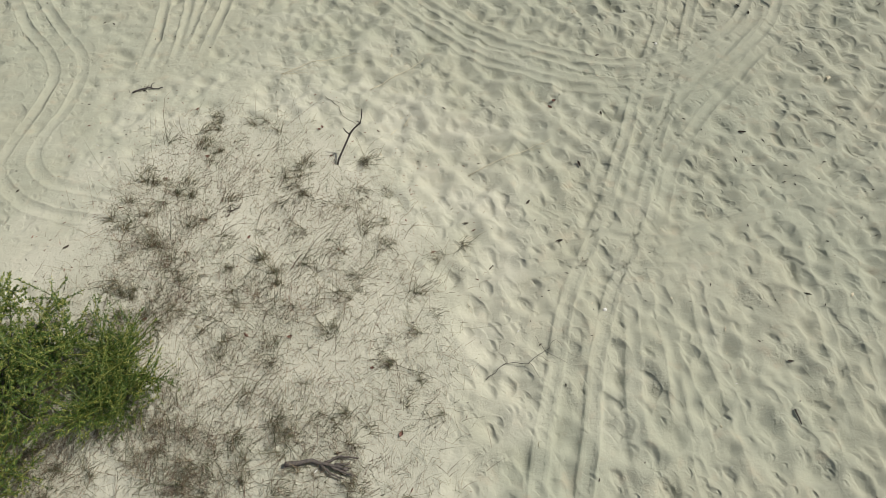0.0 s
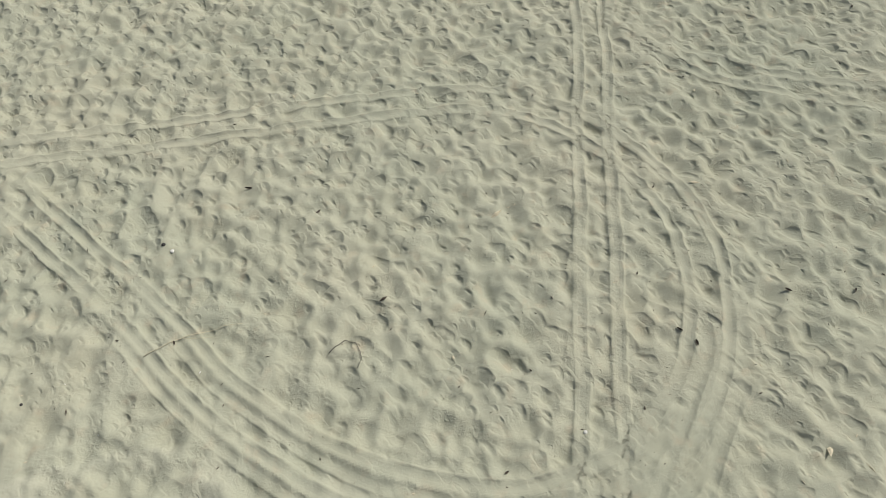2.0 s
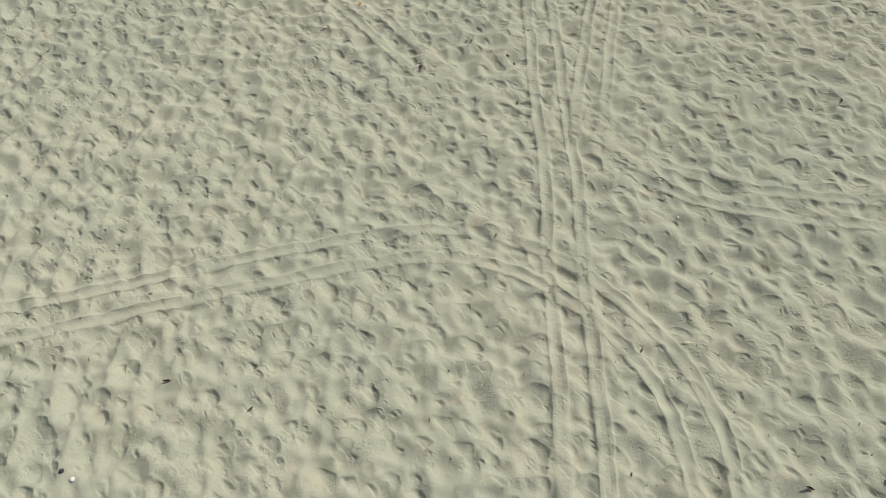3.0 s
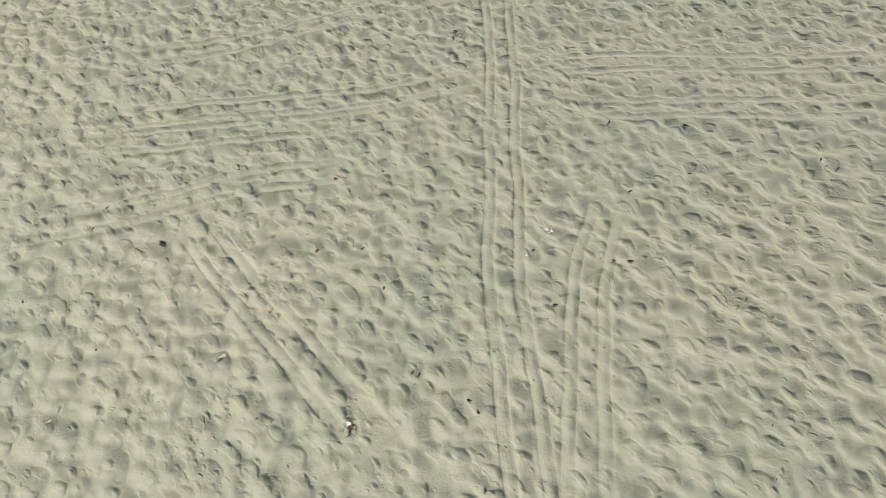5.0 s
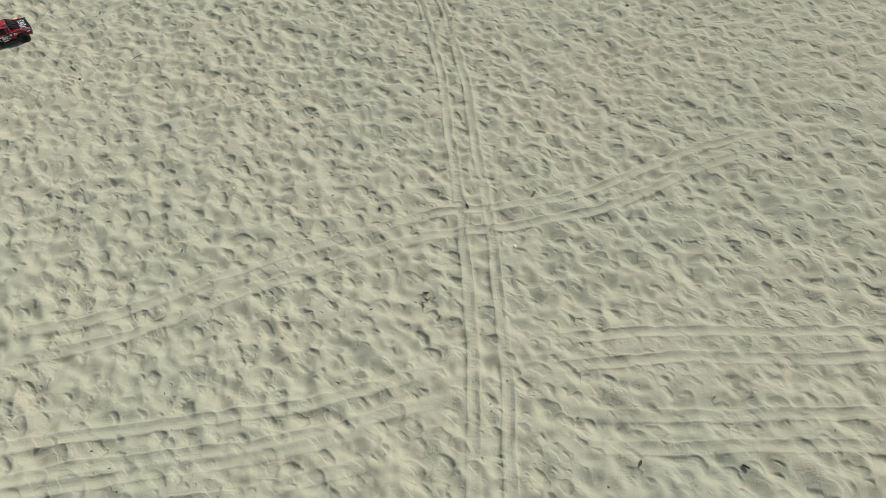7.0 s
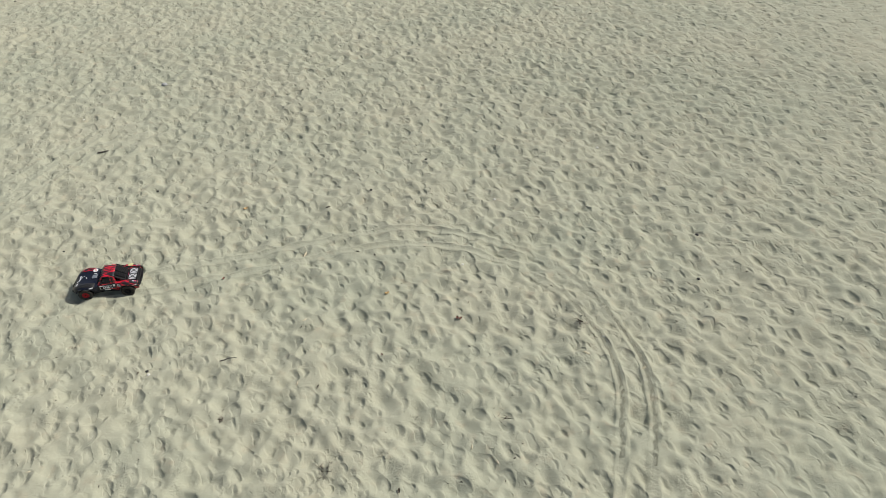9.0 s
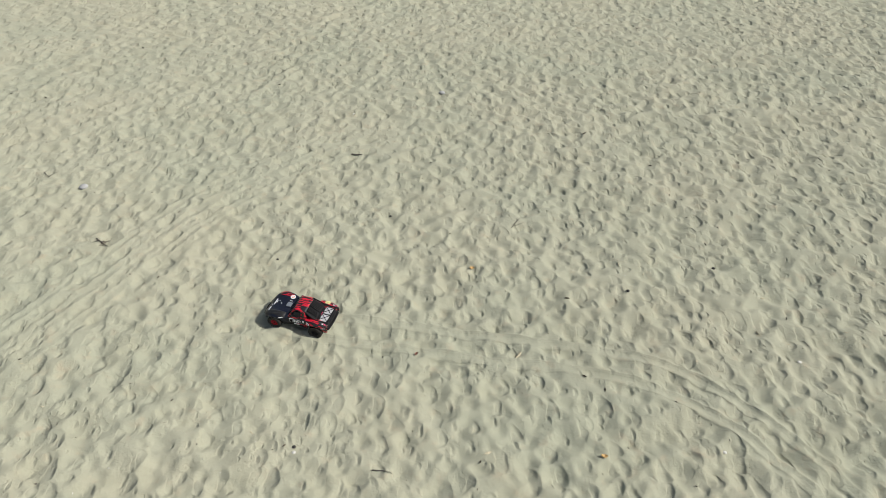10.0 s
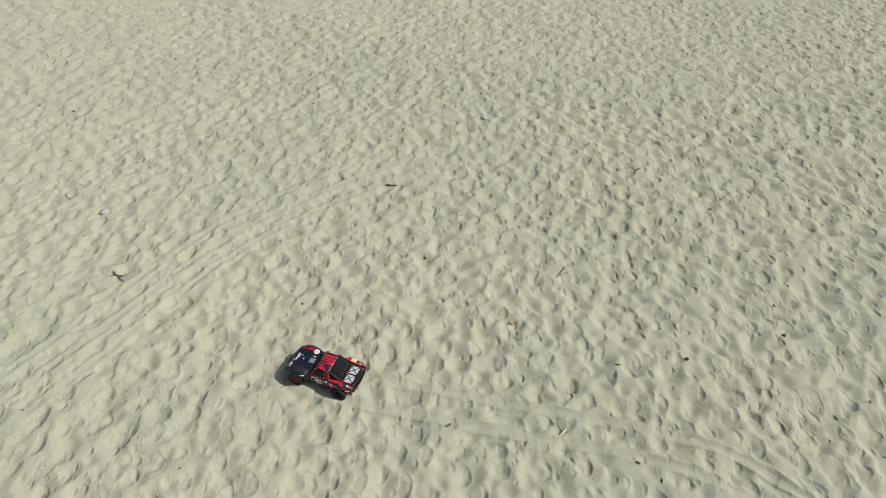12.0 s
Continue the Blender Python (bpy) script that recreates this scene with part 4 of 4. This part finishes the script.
def cover(x, y):
    """How thick the grass stands: thin towards the dune's edge, patchy within."""
    deep = min(1.0, max(0.0, (0.4 - x) / 2.1)) * min(1.0, max(0.15, (3.6 - y) / 3.2))
    patch = 0.6 + 0.85 * noise.noise(Vector((x * 2.3, y * 2.3, 3.0))) + 0.5 * noise.noise(Vector((x * 6.0, y * 6.0, 9.0)))
    return deep * max(0.08, patch) + 0.10


def blade(heap, x, y, z, way, length, rise, width, droop=0.6, bits=3):
    """One tapering blade that climbs and arches over."""
    pts, rad = [], []
    for i in range(bits + 1):
        t = i / bits
        reach = length * t
        pts.append((x + math.cos(way + 0.25 * t * droop) * reach, y + math.sin(way + 0.25 * t * droop) * reach, z + rise * length * (t - droop * t * t) + 0.003))
        rad.append(width * (1 - 0.85 * t))
    heap.tube(pts, rad, 3, False)


def tuft_mesh(seed, count, size):
    """An untidy tuft: short kinked stems out of a loose knot of roots, blown mostly one way, with a few long ones."""
    r = random.Random(seed)
    h = Heap()
    lean = r.uniform(0, 2 * math.pi)
    roots = [(r.gauss(0, 0.025), r.gauss(0, 0.025)) for _ in range(6)]
    for _ in range(count):
        a = lean + r.gauss(0, 1.0)
        x, y = r.choice(roots)
        long, rise = size * (r.uniform(0.9, 1.7) if r.random() < 0.12 else r.uniform(0.2, 0.8)), r.choice((0.1, 0.3, 0.7, 1.4, 2.2))
        p = [Vector((x + r.gauss(0, 0.012), y + r.gauss(0, 0.012), -0.004))]
        for i in range(3):
            a += r.gauss(0, 0.6 if r.random() < 0.25 else 0.15)
            p.append(p[-1] + Vector((math.cos(a), math.sin(a), rise * (0.8 - 0.5 * i))) * (long / 3))
            p[-1].z = max(p[-1].z, 0.004)
        w = r.uniform(0.0008, 0.0017)
        h.tube(p, [w, w * 0.9, w * 0.7, w * 0.3], 3, False)
    return h.mesh("grass_tuft", GRASS)


r = random.Random(11)
TUFTS = [tuft_mesh(i, 28 + 9 * (i % 4), 0.10 + 0.02 * (i % 5)) for i in range(10)]
TUFT_WORDS = ("thin grey-green grass tuft on dune sand", "thick grey-green grass tuft on dune sand")
spots = []
tries = 0
while len(spots) < 230 and tries < 20000:
    tries += 1
    x, y = r.uniform(-3.4, 0.2), r.uniform(-0.3, 3.6)
    if not inside_dune(x, y) or r.random() > cover(x, y) * 1.2 or any((x - a) ** 2 + (y - b) ** 2 < 0.06 ** 2 for a, b in spots):
        continue
    spots.append((x, y))
for x, y in spots + [(0.0, 1.95), (-0.15, 1.30), (0.02, 0.75), (-0.2, 1.62), (0.15, 2.1), (-0.42, 2.55), (-0.62, 2.9)]:
    k = r.randrange(10)
    ob = new("grass_tuft", TUFTS[k])
    s = r.uniform(0.75, 1.35)
    ob.matrix_basis = pose(x, y, ground_z(x, y), r.uniform(-8, 8), r.uniform(-8, 8), r.uniform(0, 360)) @ Matrix.Scale(s, 4)
    tagged(ob, TUFT_WORDS[k % 4 > 1], "grass", "grass tufts on the dune")


def loose_grass(count, material, seed, name, label, size, lo=0.1):
    rr = random.Random(seed)
    h = Heap()
    made = 0
    while made < count:
        x, y = rr.uniform(-3.5, 0.45), rr.uniform(-0.4, 3.8)
        if not inside_dune(x + rr.gauss(0, 0.16), y + rr.gauss(0, 0.16)) or rr.random() > max(lo, cover(x, y)):
            continue
        made += 1
        blade(h, x, y, ground_z(x, y) + rr.uniform(0, 0.02), rr.gauss(0.9, 1.4), size * rr.lognormvariate(-0.35, 0.5), rr.uniform(0.02, 0.8), rr.uniform(0.0008, 0.0017), rr.uniform(-2.5, 2.5), 3)
    return tagged(new(name, h.mesh(name, material)), label, "grass", kind="stuff")


loose_grass(12500, GRASS, 21, "dry_grass", "tangled grey-green grass stems over dune sand", 0.105, 0.07)
loose_grass(10500, STRAW, 22, "straw_litter", "brown dead stems lying over dune sand", 0.10, 0.07)


def build_shrub(x, y, spread, tall, leaves, seed, label):
    rr = random.Random(seed)
    z = ground_z(x, y)
    shrub = tagged(new("shrub"), label, "bush")
    shrub.matrix_basis = Matrix.Translation((x, y, z - 0.01))
    tips = []
    for i in range(48):
        a = rr.uniform(0, 2 * math.pi)
        out = spread * math.sqrt(rr.uniform(0.05, 1.0))
        up = tall * (1.05 - 0.55 * (out / spread) ** 2) * rr.uniform(0.75, 1.1)
        p0 = Vector((rr.gauss(0, 0.06), rr.gauss(0, 0.06), 0))
        p3 = Vector((math.cos(a) * out, math.sin(a) * out, up))
        p1 = p0.lerp(p3, 0.35) + Vector((rr.gauss(0, 0.03), rr.gauss(0, 0.03), 0.10 * tall))
        p2 = p0.lerp(p3, 0.7) + Vector((rr.gauss(0, 0.03), rr.gauss(0, 0.03), 0.08 * tall))
        part("branch", Heap().tube([p0, p1, p2, p3], [0.008, 0.006, 0.004, 0.0015], 5), TWIG, shrub, "", True)
        for q0, q1 in ((p1, p2), (p2, p3)):
            for _ in range(8):
                b = q0.lerp(q1, rr.random())
                an = rr.uniform(0, 2 * math.pi)
                e = b + Vector((math.cos(an), math.sin(an), rr.uniform(0.1, 0.9))) * rr.uniform(0.10, 0.24)
                tips.append((b, e))
        tips.append((p2, p3))
    crown = Heap()
    for b, e in tips:
        crown.tube([b, b.lerp(e, 0.5) + Vector((0, 0, 0.01)), e], [0.0022, 0.0016, 0.0008], 3, False)
    for _ in range(leaves):
        b, e = rr.choice(tips)
        p = b.lerp(e, rr.random() ** 0.7)
        d = (e - b).normalized()
        d = (d * 0.7 + Vector((rr.gauss(0, 0.55), rr.gauss(0, 0.55), rr.gauss(0.1, 0.45)))).normalized()
        n = Vector((rr.gauss(0, 0.35), rr.gauss(0, 0.35), 1)).normalized()
        sd = d.cross(n).normalized()
        n = sd.cross(d)
        lg, wd = rr.uniform(0.013, 0.029), rr.uniform(0.0024, 0.0046)
        m = p + d * lg * 0.45
        crown.add([p, m + sd * wd - n * 0.001, p + d * lg - n * 0.004, m - sd * wd - n * 0.001, m + n * 0.0022], [(0, 1, 4), (1, 2, 4), (2, 3, 4), (3, 0, 4)])
    me = mesh_from("crown", crown.v, crown.f)
    me.materials.append(LEAF)
    part("crown", me, LEAF, shrub, "narrow green leaves, yellower at the tips")
    return shrub


build_shrub(-2.72, 0.90, 0.76, 0.40, 32000, 5, "dense green willow shrub with narrow leaves on the dune")
build_shrub(-2.78, 0.42, 0.50, 0.26, 9000, 6, "dense green willow shrub with narrow leaves on the dune")
build_shrub(-2.02, 0.92, 0.34, 0.20, 6500, 8, "low green willow sprout beside the shrub")


# ---- sticks, leaves and litter ----
def stick(name, pts, thick, material, label, category, forks=(), lift=0.012, wander=0.012, seed=1):
    """A bent twig lying on the sand through the points, with side shoots."""
    rr = random.Random(seed)

    def lay(line, r0, r1):
        h = Heap()
        out = []
        n = 5
        for i in range(len(line) - 1):
            for k in range(n):
                t = k / n
                x, y = [line[i][j] * (1 - t) + line[i + 1][j] * t + (rr.gauss(0, wander * 0.5) if 0 < i + k else 0) for j in (0, 1)]
                out.append((x, y))
        out.append(line[-1])
        pts3 = [(x, y, ground_z(x, y) + lift) for x, y in out]
        zs = [p[2] for p in pts3]
        zs = [max(zs[i], (zs[max(i - 1, 0)] + zs[min(i + 1, len(zs) - 1)]) / 2) for i in range(len(zs))]
        c = pts3[0]
        return h.tube([(x - c[0], y - c[1], z - c[2]) for (x, y, _), z in zip(pts3, zs)], list(np.linspace(r0, r1, len(pts3))), 6), c

    h, c = lay(pts, thick, thick * 0.55)
    ob = tagged(new(name, h.mesh(name, material, True)), label, category)
    ob.matrix_basis = Matrix.Translation(c)
    for f in forks:
        g, q = lay(f, thick * 0.6, thick * 0.25)
        part("side_shoot", g, material, ob, "", True, Matrix.Translation(Vector(q) - Vector(c)))
    return ob


def leaning_branch():
    """A dead branch stuck upright in the dune, leaning over, with a stub of a side shoot."""
    z = ground_z(-0.86, 2.84)
    main = [(0, 0, -0.05), (0.03, 0.06, 0.03), (0.10, 0.20, 0.10), (0.125, 0.235, 0.14), (0.17, 0.235, 0.21), (0.225, 0.235, 0.27), (0.24, 0.255, 0.32), (0.25, 0.28, 0.385)]
    ob = tagged(new("branch", Heap().tube(main, [0.009, 0.0085, 0.008, 0.0085, 0.007, 0.007, 0.0055, 0.004], 7).mesh("branch", TWIG, True)), "dark dead branch stuck upright in dune sand", "branch")
    ob.matrix_basis = Matrix.Translation((-0.86, 2.84, z))
    part("side_shoot", Heap().tube([(0.12, 0.23, 0.135), (0.09, 0.245, 0.16), (0.075, 0.265, 0.175)], [0.007, 0.006, 0.004], 6), TWIG, ob, "", True)
    part("side_shoot", Heap().tube([(0.225, 0.235, 0.27), (0.20, 0.245, 0.285)], [0.006, 0.004], 6), TWIG, ob, "", True)
    return ob


leaning_branch()
stick("reed_stem", ((0.24, 2.83), (0.61, 3.06), (1.0, 3.3)), 0.0035, PALE_REED, "pale dry reed stem with frayed end on sand", "reed", (((0.80, 3.17), (0.93, 3.19), (0.97, 3.10)), ((0.9, 3.24), (0.98, 3.2))), 0.012, 0.01, 4)
stick("reed_stem", ((-0.65, 3.9), (-0.37, 4.2), (-0.15, 4.42)), 0.0035, PALE_REED, "pale dry reed stem with frayed end on sand", "reed", (((-0.37, 4.2), (-0.32, 4.08)), ((-0.25, 4.3), (-0.27, 4.15))), 0.012, 0.01, 5)
stick("reed_stem", ((-1.52, 4.13), (-1.26, 4.31), (-0.93, 4.47), (-0.78, 4.48)), 0.0032, PALE_REED, "pale dry reed stem with thin side blades on sand", "reed", (((-1.5, 4.14), (-1.2, 4.26), (-1.05, 4.28)), ((-1.52, 4.13), (-1.3, 4.16), (-1.24, 4.13)), ((-1.44, 4.2), (-1.6, 4.28), (-1.81, 4.26)), ((-1.48, 4.14), (-1.53, 3.96))), 0.012, 0.01, 6)
stick("root", ((-1.05, 3.77), (-0.92, 3.66), (-0.87, 3.52), (-0.70, 3.39)), 0.003, TWIG, "thin winding dark root on sand", "root", (((-0.98, 3.72), (-0.88, 3.70), (-0.80, 3.66)),), 0.008, 0.008, 17)
stick("reed_stem", ((-0.43, 3.32), (-0.38, 3.42)), 0.0028, PALE_REED, "short pale reed piece on sand", "reed", (), 0.008, 0.004, 18)
stick("reed_stem", ((-0.32, 3.44), (-0.25, 3.56)), 0.004, PALE_REED, "short pale reed piece on sand", "reed", (), 0.01, 0.004, 7)
stick("reed_stem", ((-0.85, 5.93), (-0.63, 6.02), (-0.35, 6.05), (-0.1, 6.04)), 0.0035, PALE_REED, "long pale dry reed stem lying on sand", "reed", (((-0.6, 6.02), (-0.3, 5.98)),), 0.012, 0.008, 8)
stick("root", ((0.53, 5.63), (0.66, 5.72), (0.75, 5.66), (0.77, 5.52), (0.72, 5.45)), 0.0035, TWIG, "thin curled dark root on sand", "root", (), 0.01, 0.006, 9)
stick("branch", ((-0.93, 0.43), (-0.80, 0.45), (-0.66, 0.43), (-0.56, 0.40)), 0.016, DRIFT, "short thick grey driftwood branch lying among grass", "driftwood",
      (((-0.70, 0.44), (-0.60, 0.48), (-0.50, 0.47)), ((-0.66, 0.42), (-0.56, 0.38), (-0.50, 0.36)), ((-0.64, 0.43), (-0.55, 0.44)), ((-0.62, 0.41), (-0.54, 0.41)), ((-0.72, 0.43), (-0.66, 0.38), (-0.58, 0.35))), 0.024, 0.006, 10)
stick("twig", ((0.30, 1.00), (0.45, 1.12), (0.60, 1.12), (0.72, 1.22)), 0.0026, TWIG, "bare branching dead twig on sand", "twig",
      (((0.72, 1.22), (0.87, 1.12)), ((0.72, 1.22), (0.80, 1.30), (0.84, 1.25)), ((0.72, 1.22), (0.66, 1.33)), ((0.60, 1.12), (0.66, 1.0)), ((0.45, 1.12), (0.38, 1.22), (0.46, 1.28)), ((0.66, 1.17), (0.78, 1.12))), 0.02, 0.012, 11)
stick("twig", ((2.35, 0.80), (2.37, 0.70)), 0.007, TWIG, "short dark twig on sand", "twig", (), 0.01, 0.003, 12)
stick("twig", ((-0.85, 20.45), (-0.72, 20.43), (-0.61, 20.42)), 0.006, TWIG, "dark forked twig on sand", "twig", (((-0.76, 20.44), (-0.72, 20.53)), ((-0.79, 20.45), (-0.82, 20.37))), 0.012, 0.01, 13)
stick("twig", ((-2.52, 20.99), (-2.39, 20.97)), 0.005, TWIG, "thin dark twig on sand", "twig", (((-2.41, 20.97), (-2.39, 21.08)),), 0.012, 0.006, 14)
stick("twig", ((0.6, 23.34), (0.72, 23.42)), 0.012, TWIG, "stubby dark twig on sand", "twig", (), 0.012, 0.003, 15)
stick("twig", ((3.13, 22.98), (3.14, 23.18)), 0.005, TWIG, "thin dark twig on sand", "twig", (((3.14, 23.05), (3.21, 23.16)),), 0.012, 0.006, 16)

stick("twig", ((3.42, 19.63), (3.49, 19.67), (3.57, 19.69)), 0.005, TWIG, "thin dark twig on sand", "twig", (), 0.010, 0.004, 17)
stick("twig", ((-2.86, 3.86), (-2.74, 3.95), (-2.62, 3.97)), 0.008, TWIG, "dark knotted twig on sand", "twig", (((-2.78, 3.92), (-2.72, 3.86)), ((-2.74, 3.95), (-2.70, 4.02))), 0.012, 0.012, 18)

def leaf_mesh(seed, long, wide, curl):
    rr = random.Random(seed)
    rows = []
    for i in range(6):
        t = i / 5
        w = wide * math.sin(math.pi * min(0.97, 0.06 + t * 0.92)) * rr.uniform(0.75, 1.1)
        rows.append([((t - 0.5) * long, w * s, curl * long * (s * s * 0.8 + (2 * t - 1) ** 2 * rr.uniform(0.3, 0.8)) + rr.uniform(0, 0.003)) for s in (-1, -0.4, 0.2, 1)])
    return Heap().sheet(rows, Vector((0, 0, 0.0012)))


def drop(name, me, x, y, words, category, group="", s=1.0, seed=0, lift=0.002):
    rr = random.Random(seed)
    ob = new(name, me)
    ob.matrix_basis = pose(x, y, ground_z(x, y) + lift, rr.uniform(-12, 12), rr.uniform(-12, 12), rr.uniform(0, 360)) @ Matrix.Scale(s, 4)
    return tagged(ob, words, category, group)


DARKS = [leaf_mesh(40 + i, 0.08, 0.016, 0.22).mesh("dead_leaf", DARK_LEAF) for i in range(4)]
RUSTS = [leaf_mesh(50 + i, 0.07, 0.025, 0.30).mesh("dead_leaf", RUST_LEAF) for i in range(3)]
GOLDS = [leaf_mesh(60 + i, 0.06, 0.024, 0.25).mesh("fallen_leaf", ORANGE_LEAF) for i in range(2)]
for i, (x, y) in enumerate(((-1.06, 6.12), (-0.63, 6.0), (1.59, 4.47), (3.18, 5.18), (4.14, 5.29), (1.21, 3.0), (3.36, 3.01), (-1.59, 2.25), (-2.67, 1.94), (8.3, 11.25), (8.42, 11.10), (5.77, 10.86),
                            (3.07, 5.73), (3.49, 10.55), (3.53, 10.50), (3.68, 9.45), (7.13, 20.33), (-4.52, 24.3), (4.59, 24.6), (0.81, 25.45), (1.50, 3.63), (0.72, 2.55), (0.93, 2.15),
                            (1.67, 12.73), (1.69, 12.69), (2.76, 11.88), (3.52, 11.44), (4.90, 10.70), (7.18, 15.57), (7.31, 12.24), (7.47, 12.83), (5.62, 10.92), (5.54, 16.03), (10.2, 18.3), (10.2, 14.9), (5.29, 18.33),
                            (8.20, 20.38), (8.63, 20.64), (4.44, 19.37), (-1.54, 24.4), (-4.32, 22.29), (3.18, 25.37), (3.6, 25.4), (6.16, 25.29), (5.18, 23.85), (-5.82, 23.91), (0.61, 7.01), (0.02, 7.44), (2.88, 7.91), (3.57, 6.54), (4.68, 5.17), (6.72, 8.37), (3.25, 5.04),
                            (2.72, 3.35), (2.95, 2.8), (0.38, 1.9), (2.45, 1.15), (0.20, 2.3), (6.55, 12.6), (5.58, 14.82), (4.14, 20.12), (6.13, 23.06), (4.59, 21.36))):
    drop("dead_leaf", DARKS[i % 4], x, y, "curled dark brown dead leaf on sand", "leaf", "dead leaves on the sand", 0.38 + 0.08 * (i * 7 % 6), i)
for i, (x, y) in enumerate(((-1.05, 3.31), (-1.91, 2.92), (-1.75, 2.2), (-2.05, 1.95), (-1.4, 2.05), (-1.0, 1.25), (-0.25, 0.62), (5.79, 20.35), (3.96, 12.84), (5.59, 14.5), (3.12, 20.82), (3.05, 12.1), (-0.45, 1.05), (-1.95, 1.35), (1.08, 3.81), (5.83, 20.34), (5.02, 19.81), (-1.03, 3.35), (1.04, 3.73), (2.88, 10.27), (-1.99, 11.89))):
    drop("dead_leaf", RUSTS[i % 3], x, y, "curled rust-brown dead leaf on sand", "leaf", "dead leaves on the sand", 0.42 + 0.09 * (i * 5 % 4), 70 + i)
for i, (x, y) in enumerate(((3.48, 12.94), (2.50, 11.58), (3.03, 22.16), (5.0, 20.67))):
    drop("fallen_leaf", GOLDS[i % 2], x, y, "small orange fallen leaf on sand", "leaf", "", 0.9, 90 + i)


def clump(x, y, n, seed):
    rr = random.Random(seed)
    h = Heap()
    for _ in range(n):
        a, q = rr.uniform(0, 6.28), abs(rr.gauss(0, 0.05))
        blade(h, math.cos(a) * q, math.sin(a) * q, 0.004, rr.uniform(0, 6.28), rr.uniform(0.02, 0.06), rr.uniform(0, 0.7), rr.uniform(0.002, 0.006), 0.5, 2)
    ob = tagged(new("weed_scrap", h.mesh("weed_scrap", DARK_LEAF)), "dark dried scrap of seaweed on sand", "seaweed", "dried scraps")
    ob.matrix_basis = Matrix.Translation((x, y, ground_z(x, y)))
    return ob


for i, (x, y) in enumerate(((2.86, 10.24), (5.56, 14.75), (-0.74, 20.44), (8.75, 29.54), (4.64, 18.50), (3.63, 18.98), (7.12, 20.30), (6.25, 19.08), (2.73, 29.8), (-2.78, 3.92), (-1.60, 2.31))):
    clump(x, y, 18, 200 + i)


def pebble_mesh(seed, material, flat=0.6):
    bm = bmesh.new()
    bmesh.ops.create_icosphere(bm, subdivisions=2, radius=1.0)
    for v in bm.verts:
        v.co *= 1 + 0.22 * noise.noise(v.co * 1.3 + Vector((seed * 7.1, 0, 0)))
        v.co.z *= flat
    me = bpy.data.meshes.new("pebble")
    bm.to_mesh(me)
    bm.free()
    me.polygons.foreach_set("use_smooth", np.ones(len(me.polygons), bool))
    me.materials.append(material)
    return me


STONES = [pebble_mesh(i, STONE) for i in range(3)]
SHELLS = [pebble_mesh(10 + i, SHELL, 0.35) for i in range(3)]
COALS = [pebble_mesh(20 + i, COAL, 0.6) for i in range(2)]
drop("stone", STONES[0], -1.85, 21.05, "round pale grey stone on sand", "stone", "", 0.055, 301, 0.018)
drop("stone", STONES[1], 0.81, 25.48, "flat bluish grey stone on sand", "stone", "", 0.05, 302, 0.012)
for i, (x, y, s) in enumerate(((5.215, 11.505, 0.020), (5.262, 11.480, 0.017), (5.235, 11.475, 0.010), (5.275, 11.505, 0.008), (-0.65, 6.88, 0.018), (2.2, 4.6, 0.014), (4.9, 11.3, 0.016), (5.86, 21.21, 0.018), (6.31, 22.55, 0.02), (2.86, 10.30, 0.024), (2.77, 19.46, 0.016), (1.2, 1.55, 0.015), (6.65, 15.0, 0.018), (4.15, 16.9, 0.016), (7.98, 24.03, 0.022))):
    drop("shell_piece", SHELLS[i % 3], x, y, "broken pale seashell on sand", "shell", "shells on the sand", s, 320 + i, s * 0.2)
for i, (x, y, s) in enumerate(((-0.72, 6.96, 0.018), (-1.74, 5.77, 0.012), (2.74, 19.5, 0.016), (8.91, 21.96, 0.025), (8.65, 21.07, 0.02), (5.34, 23.49, 0.02), (4.62, 22.65, 0.018), (1.11, 21.22, 0.014), (1.76, 22.5, 0.016))):
    drop("cinder", COALS[i % 2], x, y, "small black cinder lying on sand", "cinder", "cinders on the sand", s, 340 + i, s * 0.3)


def litter(name, count, material, size, seed, label, thin=0.4, span=(-7, 13, -0.5, 33)):
    """Countless tiny bits scattered over the beach."""
    rr = random.Random(seed)
    h = Heap()
    for _ in range(count):
        x, y = rr.uniform(span[0], span[1]), rr.uniform(span[2], span[3])
        if noise.noise(Vector((x * 0.6, y * 0.6, seed))) < rr.uniform(-0.5, 0.35):
            continue
        z, s, a = ground_z(x, y), size * rr.lognormvariate(0, 0.5), rr.uniform(0, 6.28)
        u, v = Vector((math.cos(a), math.sin(a), rr.uniform(-0.3, 0.3))) * s, Vector((-math.sin(a), math.cos(a), 0)) * s * rr.uniform(0.12, 0.4)
        c = Vector((x, y, z + s * 0.1))
        w = Vector((0, 0, s * thin))
        h.add([c - u, c + v, c + u, c - v, c + w, c - w], [(0, 1, 4), (1, 2, 4), (2, 3, 4), (3, 0, 4), (1, 0, 5), (2, 1, 5), (3, 2, 5), (0, 3, 5)])
    return tagged(new(name, h.mesh(name, material)), label, "litter", kind="stuff")


litter("plant_crumbs", 15000, DARK_LEAF, 0.008, 31, "tiny dark plant crumbs scattered over sand")
litter("shell_crumbs", 6000, SHELL, 0.005, 32, "tiny pale shell crumbs scattered over sand")
litter("straw_crumbs", 1800, PALE_REED, 0.016, 33, "tiny pale straw pieces scattered over sand", 0.15)
litter("twig_crumbs", 2200, DARK_LEAF, 0.005, 34, "small dark plant bits scattered near the dune", 0.2, (-4, 5, 0, 7))
litter("leaf_crumbs", 1000, RUST_LEAF, 0.008, 35, "small rust-brown leaf bits scattered over the dune", 0.4, (-3.3, 0.4, 0, 4))
